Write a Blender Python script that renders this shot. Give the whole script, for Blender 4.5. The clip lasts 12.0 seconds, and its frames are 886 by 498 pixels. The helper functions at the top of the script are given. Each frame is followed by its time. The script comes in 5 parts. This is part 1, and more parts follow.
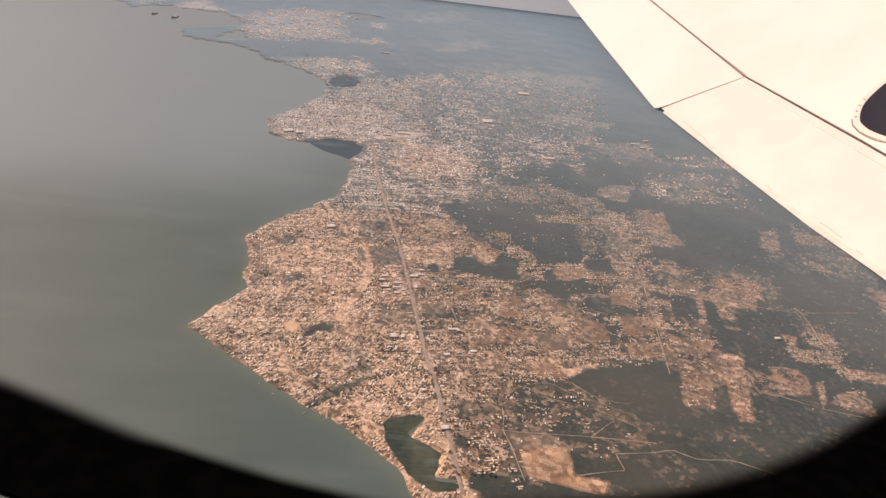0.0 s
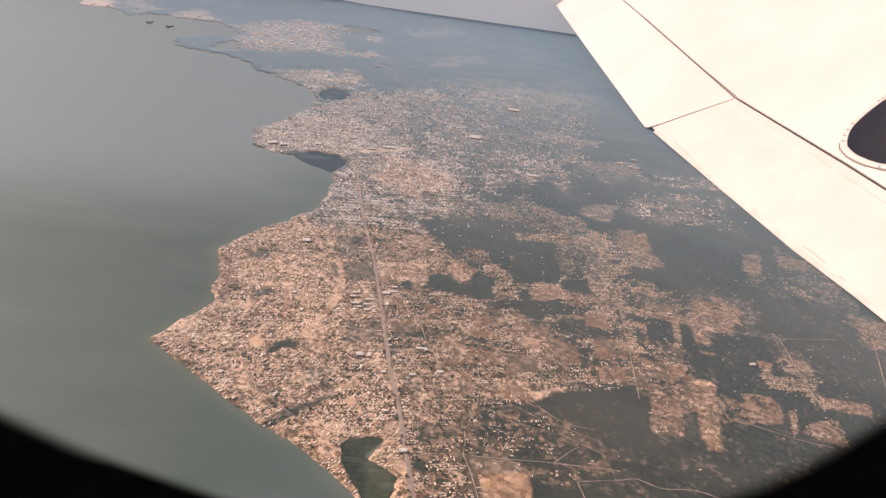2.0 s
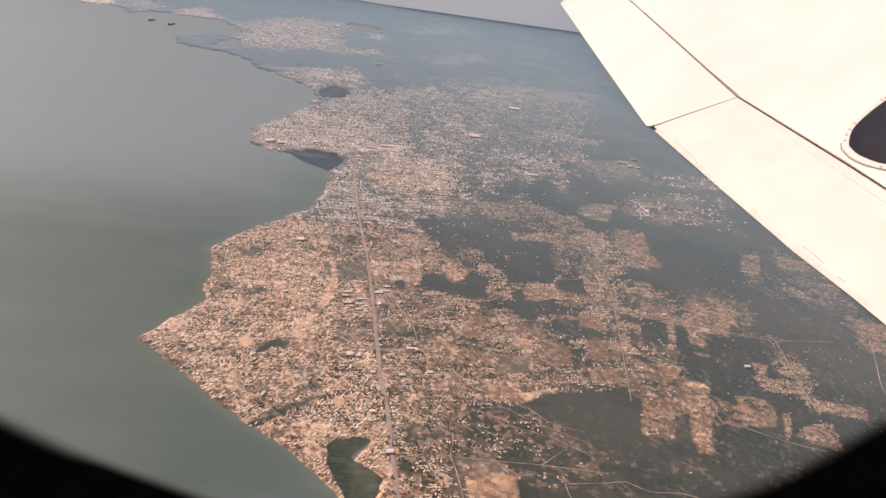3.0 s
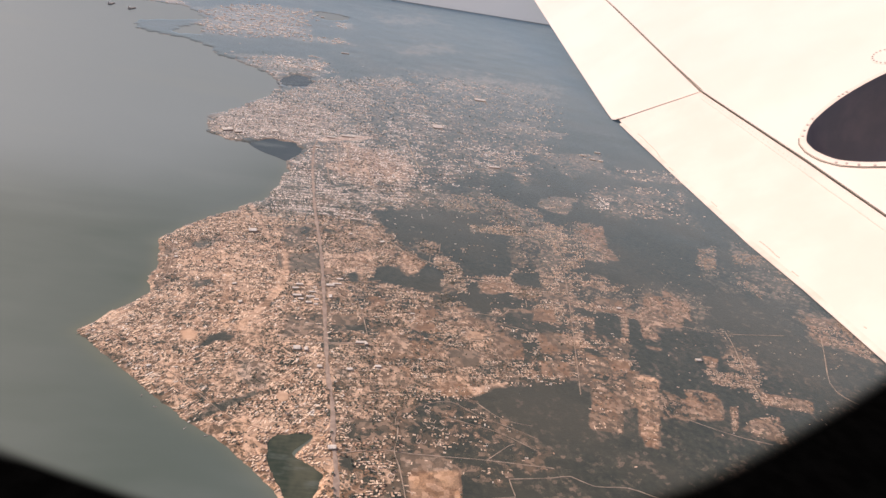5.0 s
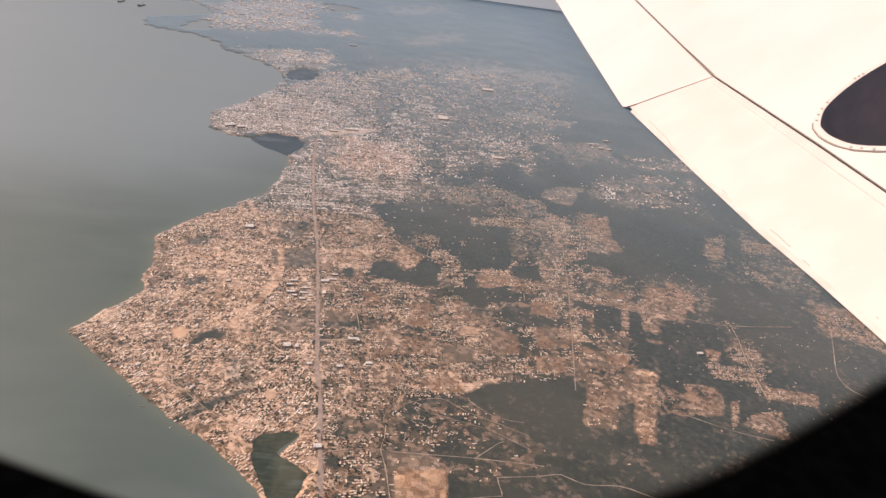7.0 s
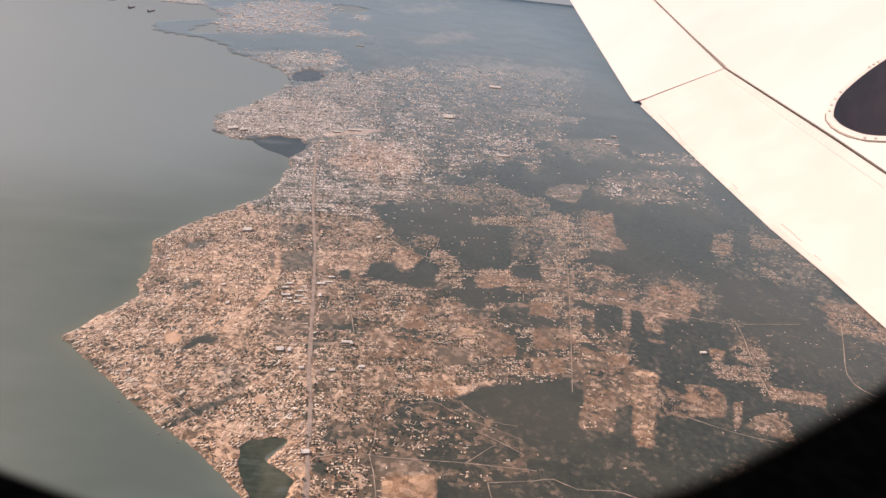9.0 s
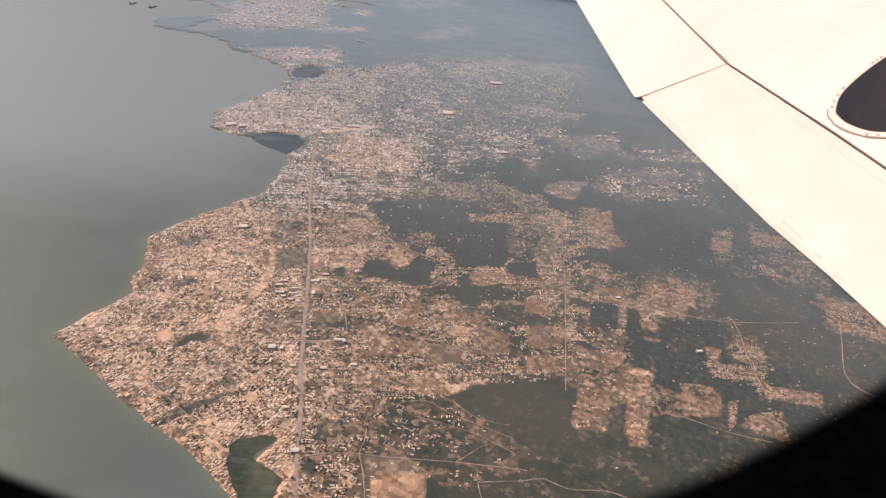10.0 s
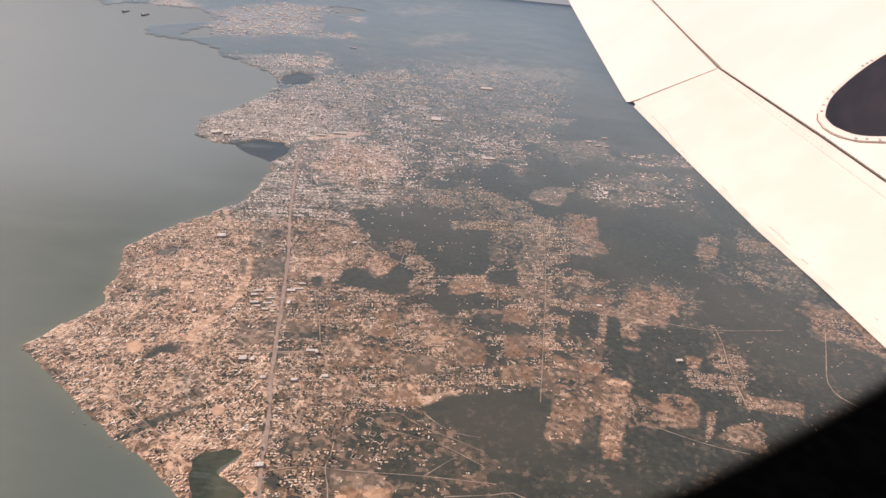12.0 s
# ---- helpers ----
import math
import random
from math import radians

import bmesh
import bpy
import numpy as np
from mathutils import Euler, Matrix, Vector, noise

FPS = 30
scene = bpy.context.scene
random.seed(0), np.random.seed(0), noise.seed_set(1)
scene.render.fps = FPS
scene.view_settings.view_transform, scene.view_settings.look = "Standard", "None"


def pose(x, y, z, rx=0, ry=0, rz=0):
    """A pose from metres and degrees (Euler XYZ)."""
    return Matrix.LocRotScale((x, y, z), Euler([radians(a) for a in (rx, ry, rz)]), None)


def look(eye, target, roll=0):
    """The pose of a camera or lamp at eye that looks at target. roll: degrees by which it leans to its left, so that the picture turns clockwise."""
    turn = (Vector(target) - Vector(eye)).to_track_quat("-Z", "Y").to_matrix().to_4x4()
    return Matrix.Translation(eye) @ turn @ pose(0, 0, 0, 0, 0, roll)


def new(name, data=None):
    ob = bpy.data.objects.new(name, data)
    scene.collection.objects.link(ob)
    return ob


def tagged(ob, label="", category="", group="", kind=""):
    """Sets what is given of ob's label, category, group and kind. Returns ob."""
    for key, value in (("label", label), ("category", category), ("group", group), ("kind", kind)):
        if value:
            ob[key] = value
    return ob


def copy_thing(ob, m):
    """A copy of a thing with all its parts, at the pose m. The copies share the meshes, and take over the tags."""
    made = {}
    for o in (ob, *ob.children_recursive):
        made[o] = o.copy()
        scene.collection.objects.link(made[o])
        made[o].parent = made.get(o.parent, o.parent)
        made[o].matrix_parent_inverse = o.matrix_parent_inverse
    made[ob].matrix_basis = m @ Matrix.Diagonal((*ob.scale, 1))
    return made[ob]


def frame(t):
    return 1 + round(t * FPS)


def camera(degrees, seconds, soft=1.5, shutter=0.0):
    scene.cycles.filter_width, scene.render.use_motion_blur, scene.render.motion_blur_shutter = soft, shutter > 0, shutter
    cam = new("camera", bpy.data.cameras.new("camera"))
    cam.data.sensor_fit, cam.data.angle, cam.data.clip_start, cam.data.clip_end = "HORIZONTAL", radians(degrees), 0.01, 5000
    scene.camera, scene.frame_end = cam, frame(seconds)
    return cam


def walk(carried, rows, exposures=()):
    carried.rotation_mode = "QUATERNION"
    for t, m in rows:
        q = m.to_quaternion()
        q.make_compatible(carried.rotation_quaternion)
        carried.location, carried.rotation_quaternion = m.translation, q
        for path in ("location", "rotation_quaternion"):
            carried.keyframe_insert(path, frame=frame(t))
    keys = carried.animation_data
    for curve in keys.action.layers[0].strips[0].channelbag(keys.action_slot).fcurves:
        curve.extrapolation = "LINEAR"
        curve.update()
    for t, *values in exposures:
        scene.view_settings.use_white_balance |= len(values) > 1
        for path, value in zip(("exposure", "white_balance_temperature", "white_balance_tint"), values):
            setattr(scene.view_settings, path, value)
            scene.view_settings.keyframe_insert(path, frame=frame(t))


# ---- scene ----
cam = camera(66.0, 12.0, soft=1.55)
PATH = [
    (0, (-16.992, -5.599, 396.612), (-16.8548, -3.8304, 395.6886), 8.02),
    (0.5, (-9.128, -3.441, 398.088), (-8.9555, -1.6554, 397.2043), 8.13),
    (1, (-2.002, -0.510, 399.668), (-1.8988, 1.2784, 398.7787), 7.98),
    (1.5, (6.602, 1.897, 400.953), (6.7214, 3.6849, 400.0653), 8.48),
    (2, (13.774, 4.245, 401.972), (13.9051, 6.0306, 401.0807), 9.16),
    (2.5, (21.269, 6.479, 402.902), (21.3801, 8.2624, 402.0038), 8.99),
    (3, (28.641, 8.768, 403.694), (28.7550, 10.5505, 402.7951), 9.17),
    (3.5, (34.566, 10.860, 403.765), (34.7053, 12.6414, 402.8665), 9.66),
    (5.5, (60.472, 19.256, 404.882), (60.6673, 21.0244, 403.9692), 10.59),
    (6, (67.974, 21.457, 406.309), (68.1663, 23.2251, 405.3943), 10.27),
    (6.5, (75.893, 24.876, 407.180), (76.0588, 26.6425, 406.2577), 9.65),
    (7, (84.191, 27.612, 408.172), (84.3180, 29.3703, 407.2269), 8.95),
    (9, (111.913, 37.550, 409.109), (111.9783, 39.3052, 408.1522), 7.13),
    (9.5, (117.671, 39.838, 409.289), (117.7276, 41.5887, 408.3244), 7.06),
    (10, (124.035, 42.035, 409.967), (124.0845, 43.7841, 408.9979), 6.95),
    (10.5, (132.816, 44.864, 410.530), (132.8617, 46.6085, 409.5522), 6.92),
    (11, (139.424, 47.627, 411.256), (139.4649, 49.3704, 410.2769), 6.72),
    (11.5, (145.622, 50.171, 411.563), (145.6521, 51.9218, 410.5962), 6.62),
    (12, (153.492, 52.583, 412.229), (153.5267, 54.3381, 411.2711), 6.44),
]
walk(cam, [(t, look(eye, target, roll)) for t, eye, target, roll in PATH], exposures=[(0.0, 0.02, 7300, 21), (0.7, 0.06, 6850, 20), (12.0, 0.06, 6850, 20)])

# ---------------------------------------------------------------- light
SUN_FROM = Vector((-0.70, 0.31, 0.64)).normalized()
world = bpy.data.worlds.new("hazy_sky")
scene.world = world
world.use_nodes = True
sky = world.node_tree.nodes.new("ShaderNodeTexSky")
sky.sky_type, sky.sun_disc = "NISHITA", False
sky.sun_elevation = math.asin(SUN_FROM.z)
sky.sun_rotation = math.atan2(SUN_FROM.x, SUN_FROM.y)
sky.altitude, sky.air_density, sky.dust_density, sky.ozone_density = 600, 1.1, 7.0, 0.7
background = world.node_tree.nodes["Background"]
background.inputs["Strength"].default_value = 0.16
world.node_tree.links.new(sky.outputs[0], background.inputs["Color"])
sun_data = bpy.data.lights.new("sun", "SUN")
sun_data.energy, sun_data.angle, sun_data.color = 3.6, radians(0.6), (1.0, 0.90, 0.78)
sun = new("sun", sun_data)
sun.matrix_world = look((0, 0, 900), Vector((0, 0, 900)) - SUN_FROM)


# ---------------------------------------------------------------- materials
class Shade:
    """A small builder for node materials."""

    def __init__(self, name, rough=0.8, metal=0.0, spec=0.5):
        self.m = bpy.data.materials.new(name)
        self.m.use_nodes = True
        self.t = self.m.node_tree
        self.b = self.t.nodes["Principled BSDF"]
        self.b.inputs["Roughness"].default_value = rough
        self.b.inputs["Metallic"].default_value = metal
        self.b.inputs["Specular IOR Level"].default_value = spec
        self.place = self.t.nodes.new("ShaderNodeNewGeometry").outputs["Position"]

    def put(self, socket, value):
        if isinstance(value, bpy.types.NodeSocket):
            self.t.links.new(value, socket)
        elif isinstance(value, tuple) and len(value) == 3 and socket.type == "RGBA":
            socket.default_value = (*value, 1)
        else:
            socket.default_value = value

    def noise(self, size, detail=3.0, stretch=(1, 1, 1), rough=0.55):
        """Noise of cells about size metres across."""
        mapping = self.t.nodes.new("ShaderNodeMapping")
        self.put(mapping.inputs["Vector"], self.place)
        mapping.inputs["Scale"].default_value = [s / size for s in stretch]
        n = self.t.nodes.new("ShaderNodeTexNoise")
        self.put(n.inputs["Vector"], mapping.outputs[0])
        n.inputs["Scale"].default_value, n.inputs["Detail"].default_value, n.inputs["Roughness"].default_value = 1.0, detail, rough
        return n.outputs[0]

    def cells(self, size, turn=-10, randomness=0.8):
        """Rectangular plots of that size, each with a random value, turned with the streets."""
        mapping = self.t.nodes.new("ShaderNodeMapping")
        mapping.vector_type = "TEXTURE"
        self.put(mapping.inputs["Vector"], self.place)
        mapping.inputs["Rotation"].default_value[2] = radians(turn)
        mapping.inputs["Scale"].default_value = (size[0], size[1], 1000)
        n = self.t.nodes.new("ShaderNodeTexVoronoi")
        n.voronoi_dimensions, n.distance = "2D", "CHEBYCHEV"
        n.inputs["Scale"].default_value, n.inputs["Randomness"].default_value = 1.0, randomness
        self.put(n.inputs["Vector"], mapping.outputs[0])
        split = self.t.nodes.new("ShaderNodeSeparateColor")
        self.put(split.inputs[0], n.outputs["Color"])
        return split.outputs[0]

    def web(self, size, width):
        """A net of narrow lines, like footpaths, with meshes about size metres across."""
        warp = self.t.nodes.new("ShaderNodeVectorMath")
        warp.operation = "MULTIPLY_ADD"
        jitter = self.t.nodes.new("ShaderNodeTexNoise")
        jitter.inputs["Scale"].default_value = 0.09
        self.put(jitter.inputs["Vector"], self.place)
        self.put(warp.inputs[0], jitter.outputs["Color"])
        warp.inputs[1].default_value = (14, 14, 0)
        self.put(warp.inputs[2], self.place)
        n = self.t.nodes.new("ShaderNodeTexVoronoi")
        n.voronoi_dimensions, n.feature = "2D", "DISTANCE_TO_EDGE"
        n.inputs["Scale"].default_value = 1 / size
        self.put(n.inputs["Vector"], warp.outputs[0])
        return self.ramp(n.outputs["Distance"], width * 0.5, width, 1, 0)

    def attribute(self, name):
        n = self.t.nodes.new("ShaderNodeAttribute")
        n.attribute_name = name
        return n.outputs["Fac"]

    def math(self, op, a, b=0.0):
        n = self.t.nodes.new("ShaderNodeMath")
        n.operation = op
        self.put(n.inputs[0], a), self.put(n.inputs[1], b)
        return n.outputs[0]

    def ramp(self, value, lo, hi, out_lo=0.0, out_hi=1.0, smooth=True):
        n = self.t.nodes.new("ShaderNodeMapRange")
        n.interpolation_type = "SMOOTHSTEP" if smooth else "LINEAR"
        for i, v in enumerate((value, lo, hi, out_lo, out_hi)):
            self.put(n.inputs[i], v)
        return n.outputs[0]

    def mix(self, fac, a, b, how="MIX"):
        n = self.t.nodes.new("ShaderNodeMix")
        n.data_type, n.blend_type = "RGBA", how
        self.put(n.inputs[0], fac), self.put(n.inputs[6], a), self.put(n.inputs[7], b)
        return n.outputs[2]

    def colour(self, value):
        self.put(self.b.inputs["Base Color"], value)
        return self

    def bump(self, height, strength=0.4, distance=0.5):
        n = self.t.nodes.new("ShaderNodeBump")
        n.inputs["Strength"].default_value, n.inputs["Distance"].default_value = strength, distance
        self.put(n.inputs["Height"], height)
        self.put(self.b.inputs["Normal"], n.outputs[0])
        return self

    # Bluish sheen, strongest at grazing view, stands in for distance haze.
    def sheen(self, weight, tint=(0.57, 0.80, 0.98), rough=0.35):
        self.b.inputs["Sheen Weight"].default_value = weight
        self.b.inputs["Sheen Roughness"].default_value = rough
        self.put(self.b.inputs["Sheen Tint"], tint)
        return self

    def island(self):
        return self.t.nodes.new("ShaderNodeNewGeometry").outputs["Random Per Island"]

    def each(self):
        return self.t.nodes.new("ShaderNodeObjectInfo").outputs["Random"]


# Strength of the haze painted on land and leaves.
HAZE_SHEEN = 0.84


def land_material():
    """Soil, dry scrub and green bush in plots, with tree clumps, footpaths and yard fences."""
    s = Shade("land", 0.9, spec=0.3)
    fine, small, mid, wide = s.noise(1.5, 4), s.noise(6, 3), s.noise(24, 3), s.noise(160, 3)
    bare, wild = s.attribute("bare"), s.attribute("wild")
    plot, parcel, yard = s.cells((22, 26), -5), s.cells((10, 12), 6, 0.9), s.cells((4.2, 4.0), 9)
    v = s.math("MULTIPLY", s.math("SUBTRACT", fine, 0.5), 0.75)
    for n, k in ((small, 0.4), (mid, 0.36), (plot, 0.42), (parcel, 0.46), (yard, 0.40)):
        v = s.math("ADD", v, s.math("MULTIPLY", s.math("SUBTRACT", n, 0.5), k))
    v = s.math("ADD", bare, s.math("MULTIPLY", v, wild))
    scrubby, sandy = s.ramp(v, 0.06, 0.22), s.ramp(v, 0.38, 0.76)
    green = s.mix(s.ramp(small, 0.35, 0.68), (0.022, 0.027, 0.022), (0.037, 0.040, 0.030))
    green = s.mix(s.ramp(wide, 0.42, 0.66), green, (0.046, 0.045, 0.034))
    green = s.mix(s.ramp(fine, 0.62, 0.78, 0, 0.22), green, (0.085, 0.078, 0.058))
    glade = s.math("MULTIPLY", s.ramp(s.noise(9, 6), 0.52, 0.74, 0, 0.42), s.ramp(s.noise(110, 2), 0.40, 0.60))
    green = s.mix(glade, green, (0.082, 0.072, 0.053))
    scrub = s.mix(s.ramp(small, 0.35, 0.68), (0.136, 0.080, 0.048), (0.208, 0.120, 0.070))
    warm = s.ramp(s.attribute("tone"), 0.0, 0.35)
    scrub = s.mix(warm, s.mix(s.ramp(small, 0.35, 0.68), (0.086, 0.080, 0.062), (0.122, 0.112, 0.088)), scrub)
    scrub = s.mix(s.ramp(plot, 0.3, 1.0, 0, 0.6, False), scrub, (0.082, 0.066, 0.049))
    scrub = s.mix(s.ramp(parcel, 0.62, 0.66, 0, 0.5), scrub, (0.060, 0.056, 0.042))
    scrub = s.mix(s.ramp(yard, 0.72, 0.76, 0, 0.4), scrub, (0.30, 0.205, 0.150))
    earth = s.mix(s.attribute("tone"), (0.30, 0.248, 0.21), (0.60, 0.33, 0.168))
    earth = s.mix(s.ramp(mid, 0.4, 0.65, 0, 0.35), earth, (0.26, 0.19, 0.148))
    earth = s.mix(s.ramp(plot, 0.4, 1.0, 0, 0.5, False), earth, (0.20, 0.152, 0.118))
    earth = s.mix(s.ramp(yard, 0.5, 1.0, 0, 0.55, False), earth, s.mix(warm, (0.52, 0.45, 0.39), (0.63, 0.43, 0.305)))
    c = s.mix(sandy, s.mix(scrubby, green, scrub), earth)
    lane = s.math("MULTIPLY", s.web(22, 0.05), s.math("MULTIPLY", s.ramp(bare, 0.15, 0.3, 0, 0.5), s.ramp(mid, 0.45, 0.6)))
    fence = s.math("MULTIPLY", s.web(7.5, 0.10), s.math("MULTIPLY", s.ramp(bare, 0.20, 0.40, 0, 0.6), s.ramp(s.noise(15, 2), 0.40, 0.55)))
    c = s.mix(s.math("MULTIPLY", s.math("MAXIMUM", lane, fence), s.ramp(wild, 0.45, 0.8)), c, s.mix(warm, (0.50, 0.43, 0.37), (0.63, 0.43, 0.305)))
    bush = s.math("MULTIPLY", s.ramp(s.noise(2.6, 2, (1, 1.25, 1)), 0.56, 0.61), s.ramp(s.noise(30, 2), 0.36, 0.58, 0.1, 0.7))
    s.colour(s.mix(s.math("MULTIPLY", bush, s.ramp(wild, 0.5, 0.9)), c, s.mix(s.ramp(fine, 0.4, 0.65), (0.040, 0.043, 0.031), (0.075, 0.072, 0.050))))
    s.bump(s.math("ADD", fine, small), 0.16, 1.0)
    return s.sheen(HAZE_SHEEN).m


def water_material(name, deep, shallow, rough, gloss=0.5, size=1.0):
    s = Shade(name, rough, spec=gloss)
    wide, mid = s.noise(420 * size, 3, (1, 0.35, 1)), s.noise(70 * size, 3, (0.5, 1.4, 1))
    f = s.math("ADD", s.math("MULTIPLY", wide, 1.1), s.math("MULTIPLY", mid, 0.4))
    c = s.mix(s.ramp(s.attribute("shoal"), 0, 1, 0, 0.35), s.mix(s.ramp(f, 0.45, 1.05), deep, shallow), (0.13, 0.135, 0.088))
    # Distance haze painted into the water as a paler grey-blue.
    c = s.mix(s.ramp(s.attribute("sea_haze"), 0, 1, 0, 0.9), c, (0.152, 0.184, 0.190))
    streak = s.noise(300 * size, 4, (0.5, 1.5, 1))
    s.colour(s.mix(s.ramp(streak, 0.52, 0.74, 0, 0.35), c, (0.16, 0.185, 0.175)))
    s.b.inputs["IOR"].default_value = 1.33
    return s.bump(s.noise(1.6, 3), 0.10, 0.2).m


def road_material(name, dark, light):
    s = Shade(name, 0.9, spec=0.3)
    s.colour(s.mix(s.ramp(s.noise(5, 4), 0.35, 0.7), dark, light))
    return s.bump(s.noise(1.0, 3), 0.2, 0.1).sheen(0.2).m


def roof_material(name, rnd, warm=True, dull=0.0):
    s = Shade(name, 0.75, spec=0.3)
    r = s.island() if rnd == "island" else s.math("MULTIPLY", s.each(), 0.75)
    c = s.mix(s.ramp(r, 0.18, 0.22), (0.41, 0.255, 0.17), (0.61, 0.43, 0.30))
    c = s.mix(s.ramp(r, 0.46, 0.50), c, (0.74, 0.56, 0.415))
    # Paler, greyer roof colours, used for the farther houses.
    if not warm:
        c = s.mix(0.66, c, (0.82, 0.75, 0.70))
    c = s.mix(s.ramp(r, 0.93, 0.95), c, (0.75, 0.67, 0.585))
    c = s.mix(dull, c, (0.40, 0.29, 0.22))
    c = s.mix(s.ramp(s.noise(0.9, 4), 0.52, 0.78, 0, 0.4), c, (0.30, 0.21, 0.16))
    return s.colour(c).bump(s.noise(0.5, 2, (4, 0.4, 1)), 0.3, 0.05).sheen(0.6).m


def wall_material(name, rnd):
    s = Shade(name, 0.9, spec=0.3)
    r = s.island() if rnd == "island" else s.each()
    c = s.mix(r, (0.44, 0.35, 0.28), (0.34, 0.26, 0.20))
    c = s.mix(s.ramp(s.noise(0.8, 4), 0.5, 0.75, 0, 0.6), c, (0.28, 0.21, 0.16))
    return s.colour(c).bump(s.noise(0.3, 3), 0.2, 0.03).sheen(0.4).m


def leaf_material(name, rnd):
    s = Shade(name, 0.8, spec=0.3)
    r = s.island() if rnd == "island" else s.each()
    c = s.mix(r, (0.048, 0.054, 0.036), (0.092, 0.090, 0.060))
    c = s.mix(s.ramp(s.noise(0.7, 3), 0.45, 0.7, 0, 0.6), c, (0.10, 0.10, 0.055))
    return s.colour(c).bump(s.noise(0.5, 3), 0.8, 0.3).sheen(HAZE_SHEEN).m


def plain_material(name, a, b, size, rough, metal=0.0, grain=0.15):
    s = Shade(name, rough, metal)
    s.colour(s.mix(s.ramp(s.noise(size, 4), 0.35, 0.7), a, b))
    return s.bump(s.noise(size * 0.2, 3), grain, size * 0.02).m


def wing_material():
    """Cream-white aircraft paint, with grime along the panel."""
    s = Shade("wing_paint", 0.38, spec=0.5)
    c = s.mix(s.ramp(s.noise(300, 3), 0.35, 0.7), (0.59, 0.51, 0.468), (0.56, 0.468, 0.42))
    c = s.mix(s.ramp(s.noise(26, 5, (3, 0.25, 1)), 0.60, 0.80, 0, 0.30), c, (0.66, 0.56, 0.46))
    return s.colour(c).bump(s.noise(420, 2), 0.55, 34).m


LAND = land_material()
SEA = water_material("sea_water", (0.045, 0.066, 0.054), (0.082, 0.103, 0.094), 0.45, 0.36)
POOL = water_material("lagoon_water", (0.024, 0.036, 0.028), (0.075, 0.078, 0.055), 0.2, 0.25, 0.06)
DARK_POOL = water_material("pond_water", (0.032, 0.048, 0.054), (0.045, 0.060, 0.064), 0.2, 0.2, 0.1)
ASPHALT = road_material("worn_asphalt", (0.22, 0.165, 0.135), (0.30, 0.235, 0.195))
SAND = road_material("sandy_track", (0.29, 0.22, 0.17), (0.43, 0.34, 0.272))
ROOFS, ROOF = roof_material("roofs", "island"), roof_material("roof_sheet", "object")
DULL_ROOFS = roof_material("rusty_roofs", "island", True, 0.08)
WORN_ROOFS = roof_material("worn_roofs", "island", True, 0.55)
PALE_ROOFS = roof_material("pale_grey_roofs", "island", False)
WALLS, WALL = wall_material("walls", "island"), wall_material("wall_plaster", "object")
LEAVES, LEAF = leaf_material("foliage", "island"), leaf_material("crown_leaves", "object")
YARD_WALL = plain_material("yard_plaster", (0.41, 0.315, 0.245), (0.54, 0.425, 0.34), 5.0, 0.9)
HAMLET_WALL = plain_material("brown_plaster", (0.29, 0.215, 0.165), (0.40, 0.305, 0.24), 5.0, 0.9)
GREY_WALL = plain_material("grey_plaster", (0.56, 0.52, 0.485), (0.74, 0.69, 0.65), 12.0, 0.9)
BARK = plain_material("bark", (0.13, 0.10, 0.07), (0.20, 0.16, 0.12), 0.4, 0.9)
WHITE_ROOF = plain_material("pale_sheet_roof", (0.43, 0.385, 0.345), (0.58, 0.53, 0.485), 3.0, 0.6)
HULL = plain_material("rusty_hull", (0.20, 0.17, 0.155), (0.28, 0.23, 0.20), 6.0, 0.6)
SHIP_WHITE = plain_material("ship_paint", (0.60, 0.58, 0.55), (0.72, 0.70, 0.66), 4.0, 0.5)
WING = wing_material()
FLAP_PAINT = plain_material("flap_paint", (0.53, 0.443, 0.395), (0.565, 0.477, 0.43), 90.0, 0.45, 0.0, 0.02)
EDGE_PAINT = plain_material("worn_edge_paint", (0.54, 0.465, 0.415), (0.46, 0.38, 0.325), 40.0, 0.5, 0.0, 0.05)
SEAL = plain_material("panel_seal", (0.105, 0.092, 0.075), (0.15, 0.13, 0.105), 8.0, 0.8)
GRIME = plain_material("brown_grime", (0.33, 0.265, 0.215), (0.46, 0.385, 0.32), 6.0, 0.7)
SEAM = plain_material("grimy_seam", (0.46, 0.385, 0.33), (0.54, 0.46, 0.40), 12.0, 0.7)
BORE = plain_material("dark_bore", (0.17, 0.16, 0.172), (0.23, 0.20, 0.205), 60.0, 0.28)
BOLT = plain_material("grey_bolt", (0.32, 0.285, 0.26), (0.40, 0.355, 0.325), 3.0, 0.6, 0.2)
# Haze painted as a faint glow on the backdrop.
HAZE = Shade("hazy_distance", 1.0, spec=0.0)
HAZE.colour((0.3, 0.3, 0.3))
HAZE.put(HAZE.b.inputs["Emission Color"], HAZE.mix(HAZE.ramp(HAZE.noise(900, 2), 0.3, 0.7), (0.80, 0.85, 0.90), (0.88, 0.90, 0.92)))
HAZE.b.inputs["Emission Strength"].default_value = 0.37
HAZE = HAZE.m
RUBBER = plain_material("black_rubber", (0.0008, 0.0008, 0.0008), (0.0014, 0.0014, 0.0014), 20.0, 0.95)
RUBBER.node_tree.nodes["Principled BSDF"].inputs["Specular IOR Level"].default_value = 0.0

# Black fading to clear: paints the rim's out-of-focus edge.
LIP = Shade("rim_blur_fade", 0.9, spec=0.0)
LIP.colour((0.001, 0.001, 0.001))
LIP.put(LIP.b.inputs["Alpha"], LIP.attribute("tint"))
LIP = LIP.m

